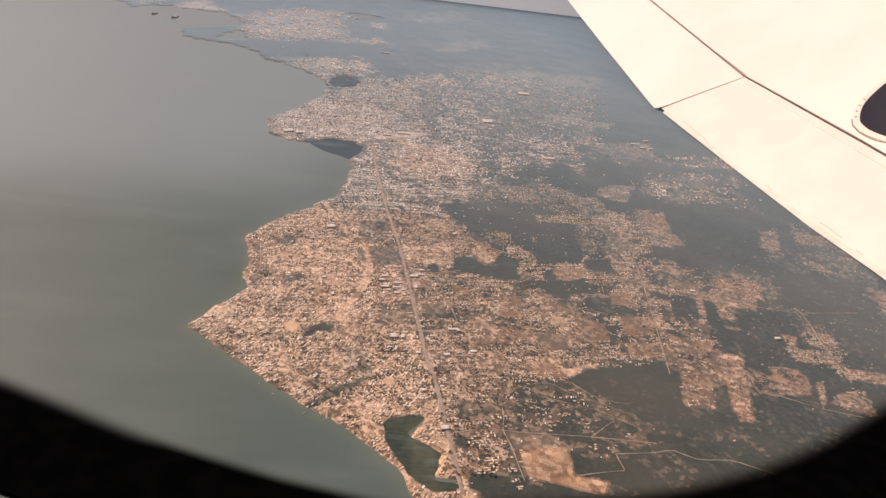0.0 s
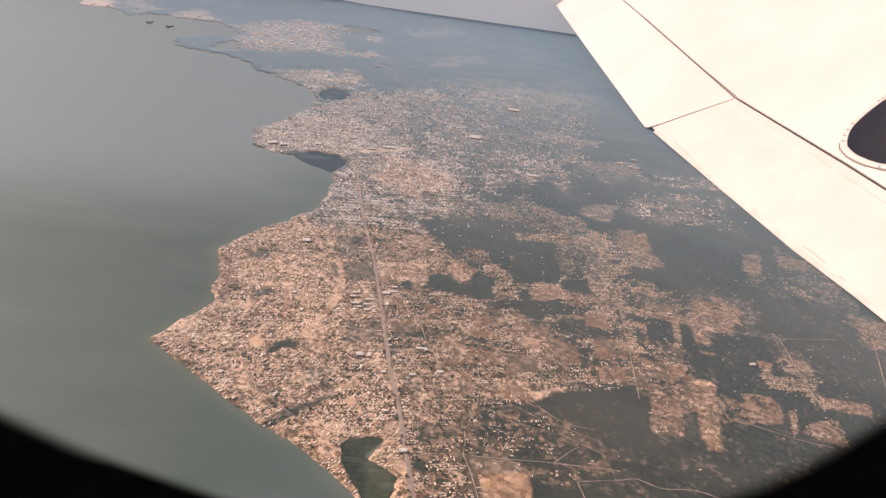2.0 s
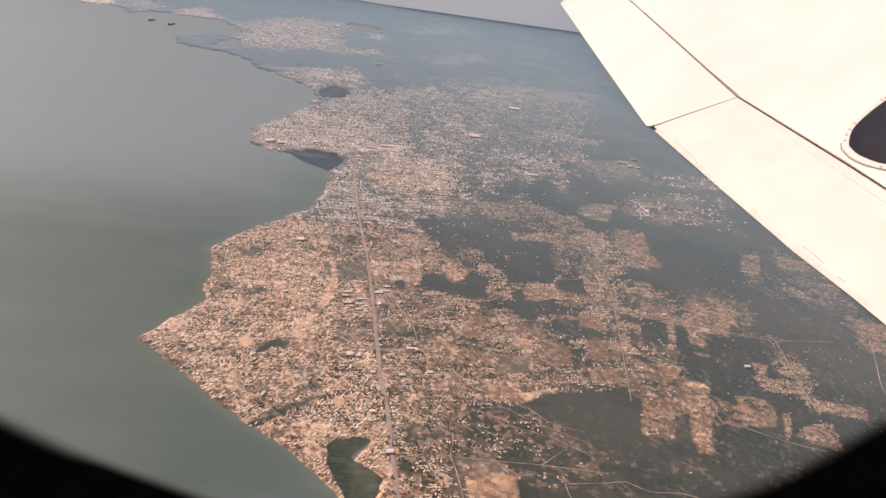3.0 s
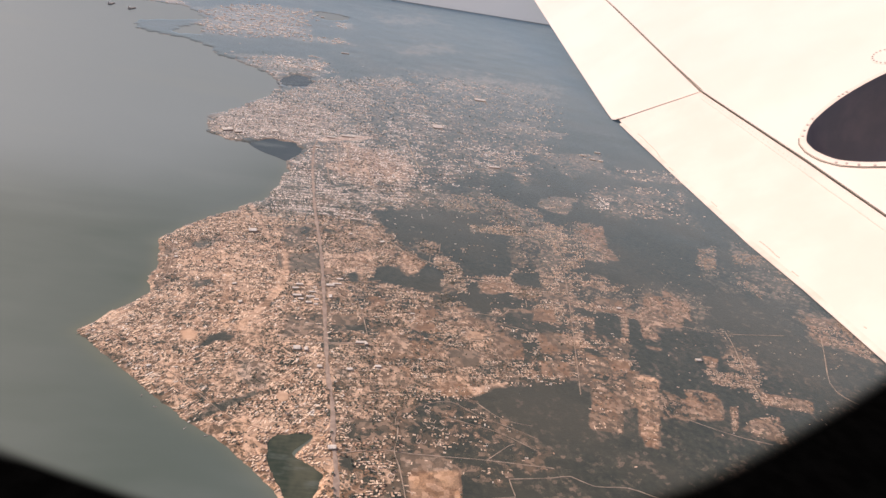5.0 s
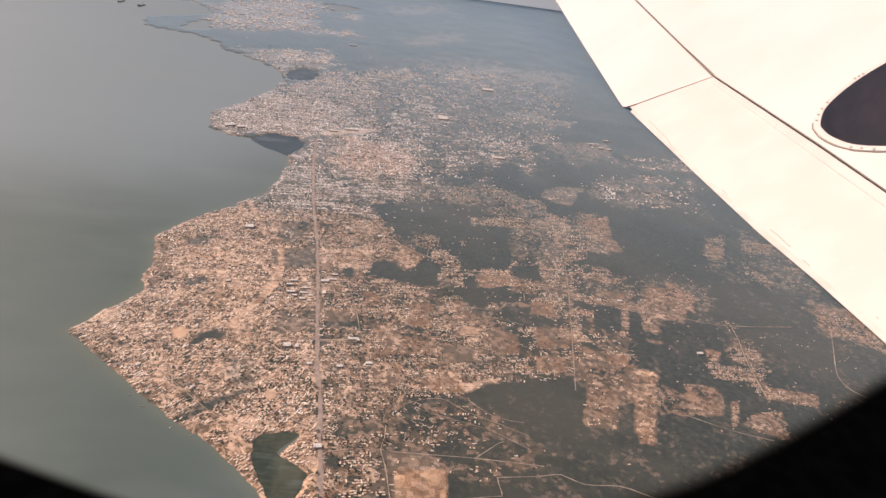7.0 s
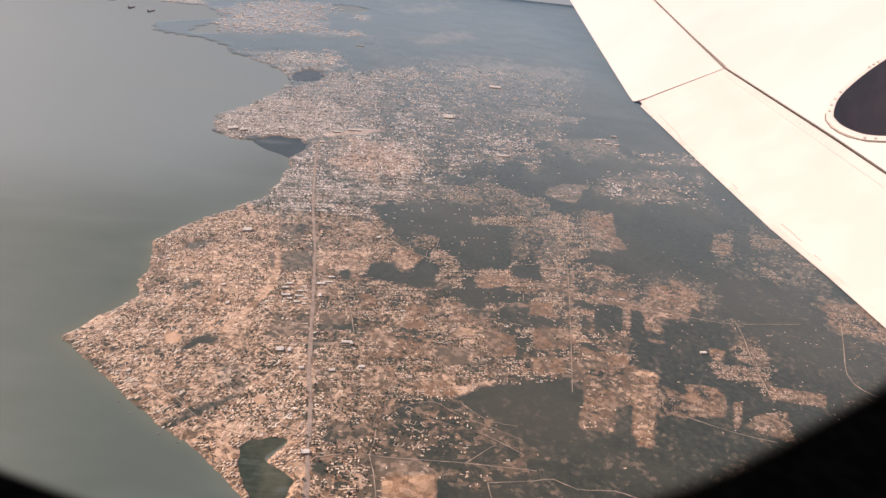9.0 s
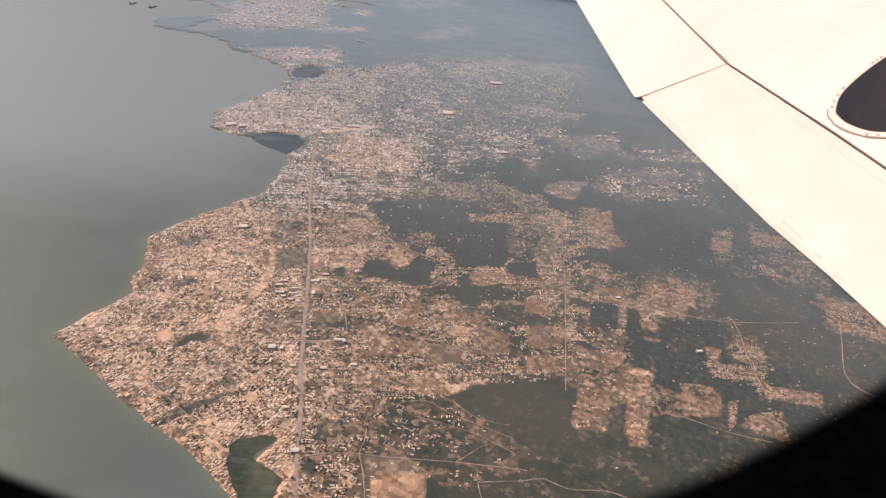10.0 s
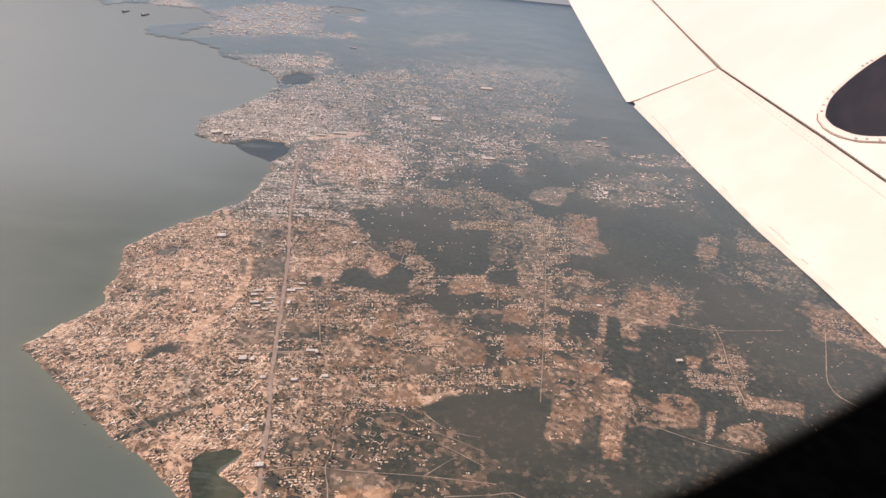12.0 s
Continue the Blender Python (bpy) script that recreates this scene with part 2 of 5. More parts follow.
# ---------------------------------------------------------------- plan
COAST_SOUTH = [(330, -4990), (260, -1500), (150, 0), (60, 240), (28, 325)] + [(14, 356), (6, 376), (-18, 399), (-44, 424), (-50, 427), (-64, 433), (-78, 442), (-103, 460), (-122, 475), (-151, 496), (-174, 513), (-190, 527), (-208, 543), (-196, 568), (-181, 597), (-172, 620), (-179, 646), (-178, 665), (-189, 700), (-198, 732), (-182, 767), (-160, 806), (-134, 840), (-108, 886), (-98, 941), (-96, 986), (-107, 1030), (-128, 1059), (-159, 1078), (-179, 1086), (-214, 1084), (-249, 1112), (-261, 1136), (-268, 1194), (-240, 1237), (-221, 1303)]
COAST_NORTH = [(-200, 1355), (-192, 1438), (-205, 1478), (-242, 1524), (-279, 1553), (-338, 1603), (-362, 1607), (-397, 1669), (-430, 1689), (-469, 1719), (-519, 1723), (-558, 1727), (-599, 1752), (-618, 1793), (-619, 1841), (-530, 1940), (-499, 1971), (-542, 2054), (-603, 2110), (-639, 2091), (-743, 2102), (-794, 2081), (-827, 2020), (-864, 2077), (-908, 2096), (-978, 2068), (-1040, 2226)]
COAST_FAR = [(-1091, 2482), (-797, 2744), (-440, 2944), (-203, 2894), (27, 2909), (260, 2924), (497, 2939)] + [(900, 2960), (1700, 3060), (4990, 3300), (4990, -4990)]
def rounded(points, steps):
    """A closed smooth line through a few points."""
    n, out = len(points), []
    for i in range(n):
        a, b, c, d = (Vector(points[(i + k) % n]) for k in (-1, 0, 1, 2))
        for s in range(steps):
            t = s / steps
            out.append(tuple(0.5 * (2 * b + (c - a) * t + (2 * a - 5 * b + 4 * c - d) * t * t + (3 * b - a - 3 * c + d) * t ** 3)))
    return out


LAND_OUTLINE = COAST_SOUTH + COAST_NORTH + COAST_FAR
LAGOON = rounded([(-10, 435), (9, 443), (23, 442), (19, 432), (10, 418), (22, 410), (34, 402), (32, 387), (30, 376), (45, 374), (47, 366), (37, 363), (24, 365), (13, 374), (6, 387), (-5, 404), (-10, 419)], 4)
BAY_POND = rounded([(-171, 1084), (-157, 1110), (-135, 1117), (-112, 1116), (-93, 1096), (-93, 1061), (-104, 1034), (-125, 1045), (-147, 1057)], 4)
NORTH_POND = rounded([(-203, 1479), (-187, 1524), (-166, 1543), (-136, 1516), (-144, 1472), (-184, 1443)], 4)
FAR_LAKE = rounded([(-259, 2340), (-215, 2374), (-147, 2358), (-152, 2299), (-202, 2250), (-234, 2291)], 4)
BASIN = rounded([(-513, 1764), (-516, 1808), (-502, 1865), (-478, 1873), (-461, 1783)], 4)
STREET_TURN = radians(10)

ZONES = []


def zone(name, outline, bare, tone, houses, soft):
    """A patch of land cover: how bare and how orange its soil is, how densely built, and how wide its ragged edge."""
    ZONES.append((np.array(outline, float), bare, tone, houses, soft))


zone("coastal town", [(-214, 541), (-202, 746), (-138, 857), (-100, 1008), (-71, 1125), (-54, 1014), (-37, 837), (-4, 684), (22, 562), (40, 469), (55, 385), (14, 373), (-73, 432)], 0.40, 0.6, 1, 10)
zone("town by the lagoon", [(-66, 445), (-4, 454), (50, 461), (62, 363), (69, 324), (26, 319), (6, 378)], 0.6, 0.7, 0.8, 8)
zone("eastern suburb", [(-54, 1014), (84, 963), (40, 879), (91, 778), (55, 699), (134, 693), (189, 625), (215, 581), (182, 531), (123, 497), (99, 464), (87, 436), (103, 391), (55, 385), (23, 562), (-37, 837)], 0.29, 0.55, 0.85, 14)
zone("second town", [(-261, 1136), (-268, 1194), (-190, 1426), (-116, 1543), (56, 1652), (150, 1554), (159, 1311), (95, 1184), (117, 1056), (76, 960), (-54, 1014), (-68, 1107), (-93, 1116), (-167, 1112), (-214, 1084)], 0.24, 0, 1, 25)
zone("second town core", [(-21, 1147), (57, 1138), (98, 1074), (74, 993), (24, 974), (-42, 1019)], 0.44, 0.45, 1, 14)
zone("third town", [(-317, 1630), (-142, 1725), (-123, 1592), (-203, 1489), (-279, 1553)], 0.36, 0, 0.75, 30)
zone("scattered east", [(165, 1665), (326, 1604), (367, 1336), (276, 1143), (135, 1015), (116, 1192)], 0.14, 0.05, 0.35, 40)
zone("scattered middle", [(83, 974), (216, 1009), (282, 957), (249, 889), (135, 929), (37, 916)], 0.22, 0.05, 0.35, 25)
zone("far city", [(-549, 2099), (-430, 2307), (-290, 2362), (-229, 2045), (-228, 1918), (-328, 1869), (-451, 1812), (-497, 1903), (-497, 1992)], 0.4, 0, 0.85, 30)
zone("harbour tip", [(-1032, 2206), (-973, 2293), (-896, 2107), (-978, 2068)], 0.75, 0.5, 0.1, 20)
zone("harbour strip", [(-743, 2149), (-693, 2265), (-596, 2115), (-722, 2088)], 0.55, 0.3, 0.2, 20)
zone("road hamlets", [(236, 772), (359, 941), (358, 819), (380, 725), (341, 604), (274, 546), (200, 542), (239, 625), (198, 660)], 0.13, 0.35, 0.45, 18)
zone("southern scrub", [(99, 464), (133, 514), (204, 480), (216, 455), (222, 430), (178, 412), (101, 429)], 0.16, 0.3, 0.15, 14)
zone("eastern hamlets", [(420, 630), (467, 658), (494, 613), (487, 568), (528, 583), (538, 567), (491, 537), (414, 504), (369, 512), (385, 569), (418, 583)], 0.15, 0.4, 0.45, 14)
zone("far clearing", [(562, 887), (644, 889), (656, 845), (559, 796), (527, 832)], 0.22, 0.05, 0.12, 22)
zone("edge clearing", [(612, 766), (687, 731), (658, 670), (600, 681), (595, 714)], 0.32, 0.3, 0.2, 12)
zone("far hamlet", [(527, 931), (629, 955), (560, 840), (497, 811)], 0.10, 0.05, 0.12, 25)
zone("low scrub", [(91, 482), (218, 470), (192, 425), (96, 420)], 0.11, 0.2, 0.08, 14)
zone("ridge hamlets", [(481, 1224), (609, 1274), (500, 1027), (392, 1014)], 0.09, 0.05, 0.12, 30)
zone("olive scrub", [(228, 894), (334, 935), (387, 941), (377, 840), (310, 800), (226, 750), (220, 808)], 0.18, 0.1, 0.15, 8)
zone("olive scrub", [(-2, 939), (220, 1014), (251, 959), (332, 924), (219, 882), (163, 903), (82, 916)], 0.16, 0.05, 0.2, 10)
zone("thin bush", [(432, 880), (522, 922), (600, 963), (636, 899), (641, 805), (560, 787), (461, 792), (412, 810)], 0.13, 0.05, 0.06, 10)
zone("thin bush", [(361, 1085), (584, 1162), (565, 993), (430, 973), (365, 1005)], 0.12, 0.05, 0.1, 14)
zone("thin bush", [(408, 794), (495, 801), (457, 676), (367, 647), (372, 744)], 0.13, 0.1, 0.08, 6)
zone("far mosaic", [(51, 1580), (187, 1802), (499, 1866), (338, 1274), (205, 1251), (70, 1164)], 0.13, 0.05, 0.15, 30)
zone("thin bush", [(313, 1248), (470, 1312), (467, 1203), (370, 1140)], 0.13, 0.05, 0.05, 15)
zone("thin bush", [(421, 692), (497, 689), (470, 624), (398, 621)], 0.12, 0.1, 0.05, 6)
zone("sandy downtown", [(-169, 706), (-141, 739), (-74, 746), (-47, 699), (-44, 651), (-60, 619), (-65, 572), (-93, 576), (-116, 633), (-153, 659)], 0.54, 0.6, 0.95, 8)
zone("bare plot", [(-65, 732), (-17, 748), (-8, 702), (-30, 693), (-58, 702)], 0.3, 0.12, 0, 3)
zone("stippled field", [(306, 590), (340, 585), (324, 525), (303, 520), (297, 487), (264, 488), (282, 539)], 0.42, 0.5, 0.1, 1.65)
zone("orange field", [(339, 580), (360, 577), (345, 533), (332, 489), (315, 494), (326, 530)], 0.58, 0.9, 0.08, 1.4)
zone("south field", [(315, 490), (332, 489), (326, 470), (314, 472)], 0.44, 0.4, 0.02, 2.2)
zone("eastern field", [(388, 566), (418, 567), (404, 523), (370, 521)], 0.28, 0.5, 0.12, 1.65)
zone("village field", [(399, 756), (417, 754), (433, 712), (424, 686), (398, 680), (393, 651), (365, 651), (374, 699)], 0.34, 0.45, 0.3, 2.2)
zone("fallow field", [(237, 637), (275, 638), (272, 601), (238, 596)], 0.4, 0.3, 0, 1.65)
zone("wedge field", [(336, 915), (387, 950), (378, 874), (388, 835), (338, 837)], 0.28, 0.45, 0.2, 2.2)
zone("quarry field", [(99, 426), (143, 419), (143, 389), (170, 385), (163, 371), (133, 376), (103, 384)], 0.56, 0.85, 0.01, 1.65)
zone("grey field", [(93, 432), (126, 433), (143, 419), (98, 413)], 0.46, 0.2, 0.01, 2.2)
zone("sand pit", [(125, 542), (156, 547), (162, 515), (128, 506)], 0.48, 0.75, 0.25, 2.75)
zone("sand track edge", [(155, 526), (194, 541), (199, 534), (160, 515)], 0.76, 0.5, 0.2, 2.2)
zone("long clearing", [(436, 622), (450, 625), (460, 602), (484, 583), (466, 571), (420, 581)], 0.44, 0.5, 0.4, 2.75)
zone("far strip", [(485, 578), (546, 579), (529, 559), (477, 555)], 0.4, 0.5, 0.2, 1.65)
zone("round clearing", [(307, 1041), (371, 1052), (354, 1012), (333, 969), (291, 991)], 0.36, 0.1, 0.2, 3.3)
zone("sand circle", [(-120, 559), (-114, 566), (-105, 560), (-102, 550), (-108, 545), (-116, 549)], 0.8, 0.55, 0, 1.65)
zone("sand yard", [(-18, 485), (-13, 491), (-5, 488), (-5, 480), (-12, 476)], 0.75, 0.5, 0, 1.65)
zone("tan corner", [(437, 525), (459, 532), (453, 499), (430, 499)], 0.42, 0.4, 0.1, 1.65)
zone("hamlet core", [(78, 766), (102, 777), (106, 752), (93, 732), (79, 745)], 0.5, 0.5, 0.7, 2.75)
zone("bay headland", [(-261, 1136), (-268, 1194), (-215, 1330), (-90, 1330), (-40, 1200), (-93, 1116), (-167, 1112), (-214, 1084)], 0.46, 0.15, 1, 20)
zone("mixed quarter", [(-17, 1554), (150, 1554), (159, 1311), (95, 1184), (15, 1173)], 0.13, 0.05, 0.36, 20)
zone("bay mixed quarter", [(-54, 1014), (15, 971), (84, 963), (78, 901), (-20, 868), (-49, 927)], 0.21, 0.05, 0.6, 14)
zone("north quarter", [(-138, 857), (-100, 1008), (-71, 1125), (-54, 1014), (-37, 837), (-69, 809), (-120, 841)], 0.26, 0.06, 1.0, 10)
zone("sand strip", [(-79, 1148), (-7, 1203), (23, 1201), (-4, 1170), (-59, 1140)], 0.75, 0.3, 0.3, 4)
zone("shore wood", [(-196, 728), (-178, 724), (-157, 646), (-164, 616), (-178, 641), (-181, 676)], 0.3, 0.3, 0.7, 5)
zone("town grove", [(-139, 644), (-120, 657), (-113, 647), (-131, 636)], 0.14, 0, 0.02, 3.5)
zone("north grove", [(-161, 736), (-135, 746), (-138, 720), (-160, 719)], 0.2, 0, 0.2, 5)
zone("garden plots", [(-30, 610), (6, 620), (15, 579), (-27, 569)], 0.26, 0.2, 0.2, 4)
zone("garden plots", [(-69, 806), (-35, 820), (-23, 761), (-58, 748)], 0.26, 0.2, 0.2, 4)
zone("green quarter", [(-64, 528), (-31, 538), (-18, 489), (-43, 483)], 0.34, 0.2, 0.6, 6)
zone("channel", [(-79, 442), (-61, 466), (-31, 492), (-24, 488), (-54, 460), (-72, 439)], 0.12, 0, 0.1, 3)
zone("small grove", [(22, 710), (34, 714), (38, 693), (27, 691)], 0.04, 0, 0, 1.5)
zone("tree strip", [(39, 670), (45, 672), (50, 640), (44, 638)], 0.05, 0, 0, 1.5)
zone("pale block", [(-12, 749), (52, 759), (54, 715), (-2, 701)], 0.62, 0.4, 1.0, 3)
zone("green parcel", [(15, 620), (50, 625), (53, 607), (19, 598)], 0.28, 0.2, 0.03, 1.5)
zone("brown parcel", [(69, 600), (134, 603), (132, 565), (78, 555)], 0.33, 0.4, 0.15, 3)
zone("grey parcel", [(137, 584), (174, 587), (167, 557), (139, 555)], 0.36, 0.2, 0, 2)
zone("tan parcel", [(158, 621), (178, 621), (176, 606), (156, 604)], 0.62, 0.5, 0, 2)
zone("dark parcel", [(46, 467), (84, 471), (86, 443), (52, 436)], 0.16, 0.2, 0.1, 4)
zone("dark scrub", [(100, 466), (144, 493), (168, 474), (176, 449), (105, 439)], 0.12, 0.3, 0.2, 7)
zone("hamlet row", [(312, 710), (374, 699), (370, 683), (309, 694)], 0.4, 0.5, 0.95, 3)
zone("hamlet row", [(217, 728), (291, 717), (287, 701), (216, 712)], 0.4, 0.5, 0.95, 3)
zone("hamlet row", [(274, 632), (337, 604), (332, 591), (274, 613)], 0.4, 0.5, 0.95, 4)
zone("hamlet column", [(354, 704), (363, 706), (349, 642), (341, 640)], 0.4, 0.5, 1, 2)
zone("dark block", [(296, 664), (344, 672), (334, 631), (290, 633)], 0.15, 0.3, 0.03, 3)
zone("dark block", [(274, 573), (290, 569), (281, 551), (269, 553)], 0.15, 0.3, 0.03, 2)
zone("fallow slope", [(427, 774), (450, 741), (439, 698), (433, 712), (419, 747)], 0.36, 0.5, 0.3, 4)
zone("speckled plot", [(357, 552), (383, 554), (369, 519), (344, 513)], 0.32, 0.35, 0.35, 3)
zone("dark block", [(428, 571), (458, 567), (438, 530), (413, 528)], 0.15, 0.3, 0.03, 3)
zone("pale strip", [(426, 545), (434, 546), (423, 512), (417, 511)], 0.5, 0.3, 0.5, 2)
zone("reddish plots", [(295, 596), (330, 588), (324, 575), (291, 581)], 0.5, 0.5, 0.3, 3)
zone("far pale field", [(38, 2007), (178, 2181), (208, 2096), (87, 1943)], 0.2, 0, 0.05, 40)
zone("far roadside", [(-193, 1949), (-125, 1993), (-86, 1946), (-195, 1900)], 0.42, 0, 0.7, 18)
zone("far hamlets", [(85, 1751), (271, 1865), (367, 1776), (172, 1523)], 0.2, 0, 0.28, 50)
zone("far hamlets", [(-46, 2436), (116, 2690), (134, 2550), (-4, 2332)], 0.2, 0, 0.15, 60)
zone("lake shore", [(-164, 2236), (-125, 2244), (-114, 2172), (-157, 2161)], 0.5, 0, 0.3, 15)
zone("harbour works", [(-926, 2312), (-892, 2318), (-788, 2180), (-822, 2091), (-888, 2138)], 0.35, 0, 0.5, 30)
zone("sandy lane", [(-61, 750), (-49, 732), (-40, 685), (-43, 646), (-54, 609), (-68, 572), (-73, 576), (-61, 616), (-50, 654), (-48, 691), (-57, 729)], 0.64, 0.6, 0.25, 2)
zone("sandy lane", [(-113, 694), (-107, 696), (-95, 638), (-88, 587), (-93, 586), (-101, 637)], 0.6, 0.6, 0.4, 2.5)
zone("sandy lane", [(-127, 861), (-122, 863), (-79, 775), (-82, 768)], 0.66, 0.4, 0.1, 2)
zone("plain field", [(333, 740), (365, 737), (357, 713), (324, 715)], 0.32, 0.5, 0.02, 2)
zone("plain field", [(362, 637), (381, 635), (373, 610), (354, 611)], 0.36, 0.5, 0.05, 2)
zone("plain field", [(230, 583), (266, 586), (265, 561), (233, 558)], 0.34, 0.5, 0.05, 2)
zone("plain field", [(226, 684), (267, 685), (264, 657), (227, 657)], 0.28, 0.5, 0.03, 2)
zone("plain field", [(283, 613), (316, 608), (311, 594), (279, 599)], 0.3, 0.5, 0.05, 2)
zone("plain field", [(97, 627), (125, 629), (127, 610), (99, 609)], 0.46, 0.5, 0.02, 2)
zone("plain field", [(68, 659), (96, 662), (99, 643), (73, 639)], 0.44, 0.5, 0.03, 2)
zone("plain field", [(137, 647), (172, 647), (168, 627), (136, 627)], 0.36, 0.5, 0.02, 2)
zone("plain field", [(68, 544), (101, 546), (102, 517), (74, 512)], 0.36, 0.5, 0.1, 3)
zone("plain field", [(188, 615), (219, 615), (218, 581), (189, 579)], 0.3, 0.5, 0.02, 3)
zone("hamlet strip", [(355, 560), (383, 558), (369, 519), (343, 521)], 0.24, 0.5, 0.9, 3)
zone("pale plot", [(387, 568), (422, 565), (406, 526), (372, 524)], 0.36, 0.5, 0.25, 2)
zone("hamlet strip", [(419, 636), (471, 635), (471, 582), (454, 571), (447, 606), (412, 609)], 0.24, 0.5, 0.9, 4)
zone("hamlet strip", [(471, 582), (523, 582), (536, 558), (505, 558), (466, 564)], 0.24, 0.5, 0.8, 4)
zone("hamlet strip", [(336, 662), (346, 662), (340, 636), (331, 634)], 0.24, 0.4, 1, 3)
zone("pale plot", [(430, 525), (453, 533), (451, 500), (431, 494)], 0.36, 0.5, 0.25, 2)
zone("hamlet strip", [(525, 911), (572, 932), (548, 850), (506, 824)], 0.16, 0.2, 0.6, 8)
zone("hamlet strip", [(405, 1093), (449, 1072), (495, 1063), (471, 1012), (407, 1035)], 0.16, 0.1, 0.5, 12)
zone("hamlet strip", [(489, 1236), (593, 1254), (585, 1194), (487, 1187)], 0.16, 0.1, 0.5, 12)
zone("ridge road hamlet", [(295, 921), (338, 925), (360, 869), (366, 821), (329, 796), (304, 805), (290, 866)], 0.13, 0.12, 0.6, 6)
zone("forest basin", [(39, 888), (118, 924), (233, 903), (233, 817), (207, 772), (163, 767), (90, 808)], 0.04, 0, 0.02, 20)
zone("wood", [(55, 739), (87, 720), (127, 758), (141, 720), (121, 700), (62, 701)], 0.04, 0, 0, 7)
zone("grove", [(-93, 557), (-83, 567), (-71, 562), (-70, 551), (-85, 548), (-99, 528), (-100, 538)], 0.05, 0, 0, 3.5)
zone("south wood", [(171, 527), (269, 553), (263, 520), (263, 488), (252, 460), (217, 461), (194, 486)], 0.05, 0, 0.002, 6)
zone("wood gap", [(299, 519), (322, 523), (314, 493), (292, 481)], 0.13, 0, 0, 2.1)
zone("east wood", [(400, 830), (424, 923), (574, 967), (583, 878), (477, 775), (412, 787)], 0.03, 0, 0.01, 30)
zone("dark plot", [(18, 600), (52, 605), (54, 597), (19, 588)], 0.1, 0, 0, 2.1)
zone("back wood", [(349, 647), (408, 617), (394, 576), (343, 590)], 0.04, 0, 0.03, 8)
zone("wood hamlet", [(124, 776), (142, 782), (160, 742), (164, 699), (148, 702), (134, 730)], 0.2, 0.3, 0.8, 5)
zone("wood hamlet", [(187, 748), (225, 748), (261, 730), (256, 711), (217, 715), (187, 722)], 0.36, 0.5, 0.9, 5)
zone("wood hamlet", [(97, 729), (127, 725), (145, 701), (126, 691), (99, 707)], 0.14, 0.3, 0.5, 5)
zone("wood hamlet", [(101, 819), (123, 818), (134, 789), (116, 777), (102, 796)], 0.12, 0.2, 0.4, 6)
zone("wood hamlet", [(165, 813), (202, 811), (197, 788), (164, 790)], 0.1, 0.2, 0.35, 6)
zone("hill suburb", [(56, 696), (112, 688), (139, 686), (160, 671), (159, 637), (55, 615), (48, 661)], 0.24, 0.45, 0.6, 6)
zone("pale rows", [(-12, 736), (29, 745), (52, 748), (51, 725), (25, 721), (-10, 720)], 0.52, 0.35, 0.9, 2)
zone("pale yard", [(34, 723), (49, 724), (49, 713), (30, 713)], 0.6, 0.35, 0.4, 2)
zone("brown parcel", [(-9, 714), (15, 716), (18, 703), (-6, 695)], 0.3, 0.3, 0.1, 2)
zone("tree block", [(24, 709), (33, 714), (36, 689), (28, 689)], 0.03, 0, 0, 1.5)
zone("tree block", [(38, 661), (45, 663), (48, 640), (43, 637)], 0.03, 0, 0, 1.5)
zone("hill wood", [(52, 730), (68, 741), (84, 733), (90, 717), (103, 722), (116, 744), (137, 742), (139, 720), (132, 693), (112, 690), (53, 699)], 0.03, 0, 0, 3)
zone("hamlet core", [(81, 751), (101, 769), (116, 756), (103, 731), (94, 720), (87, 727)], 0.5, 0.5, 0.9, 2.5)
zone("walled compound", [(5, 683), (23, 685), (25, 676), (8, 672)], 0.6, 0.3, 0.3, 1.5)
zone("tan parcel", [(2, 666), (24, 674), (28, 657), (7, 650)], 0.42, 0.35, 0.2, 2)
zone("brown parcel", [(48, 665), (71, 667), (72, 644), (54, 644)], 0.3, 0.35, 0.05, 2.5)
zone("brown parcel", [(101, 650), (121, 662), (130, 645), (118, 628), (106, 629)], 0.33, 0.4, 0.05, 2.5)
zone("wood edge hamlet", [(133, 719), (146, 735), (152, 706), (136, 690)], 0.2, 0.2, 0.9, 3)
zone("forest", [(176, 845), (215, 845), (229, 813), (224, 767), (177, 750), (168, 779)], 0.03, 0, 0.02, 5)
zone("brown plot", [(225, 847), (278, 863), (262, 794), (248, 770), (225, 765), (229, 816)], 0.15, 0.15, 0.12, 3)
zone("dark wood", [(226, 763), (264, 770), (256, 733), (250, 732), (221, 734)], 0.04, 0, 0.02, 2.5)
zone("reddish village", [(179, 726), (206, 734), (223, 759), (220, 718), (198, 704), (180, 704)], 0.44, 0.45, 0.5, 3)
zone("house row", [(222, 732), (259, 727), (257, 712), (221, 716)], 0.32, 0.35, 1.2, 2)
zone("dark wood", [(181, 696), (210, 699), (239, 701), (249, 697), (237, 680), (212, 675), (181, 668)], 0.05, 0, 0.08, 3)
zone("dark wood", [(159, 650), (202, 655), (212, 671), (240, 673), (234, 656), (251, 656), (276, 650), (275, 641), (227, 633), (201, 650)], 0.06, 0, 0.04, 2.5)
zone("road village", [(266, 775), (303, 789), (287, 700), (256, 689), (251, 704)], 0.18, 0.2, 0.6, 3)
zone("dark wood", [(333, 828), (381, 825), (394, 807), (382, 763), (345, 785), (303, 789), (326, 805)], 0.04, 0, 0.02, 2.5)
zone("tan band", [(299, 766), (344, 770), (369, 760), (327, 750), (295, 747)], 0.25, 0.25, 0.3, 2)
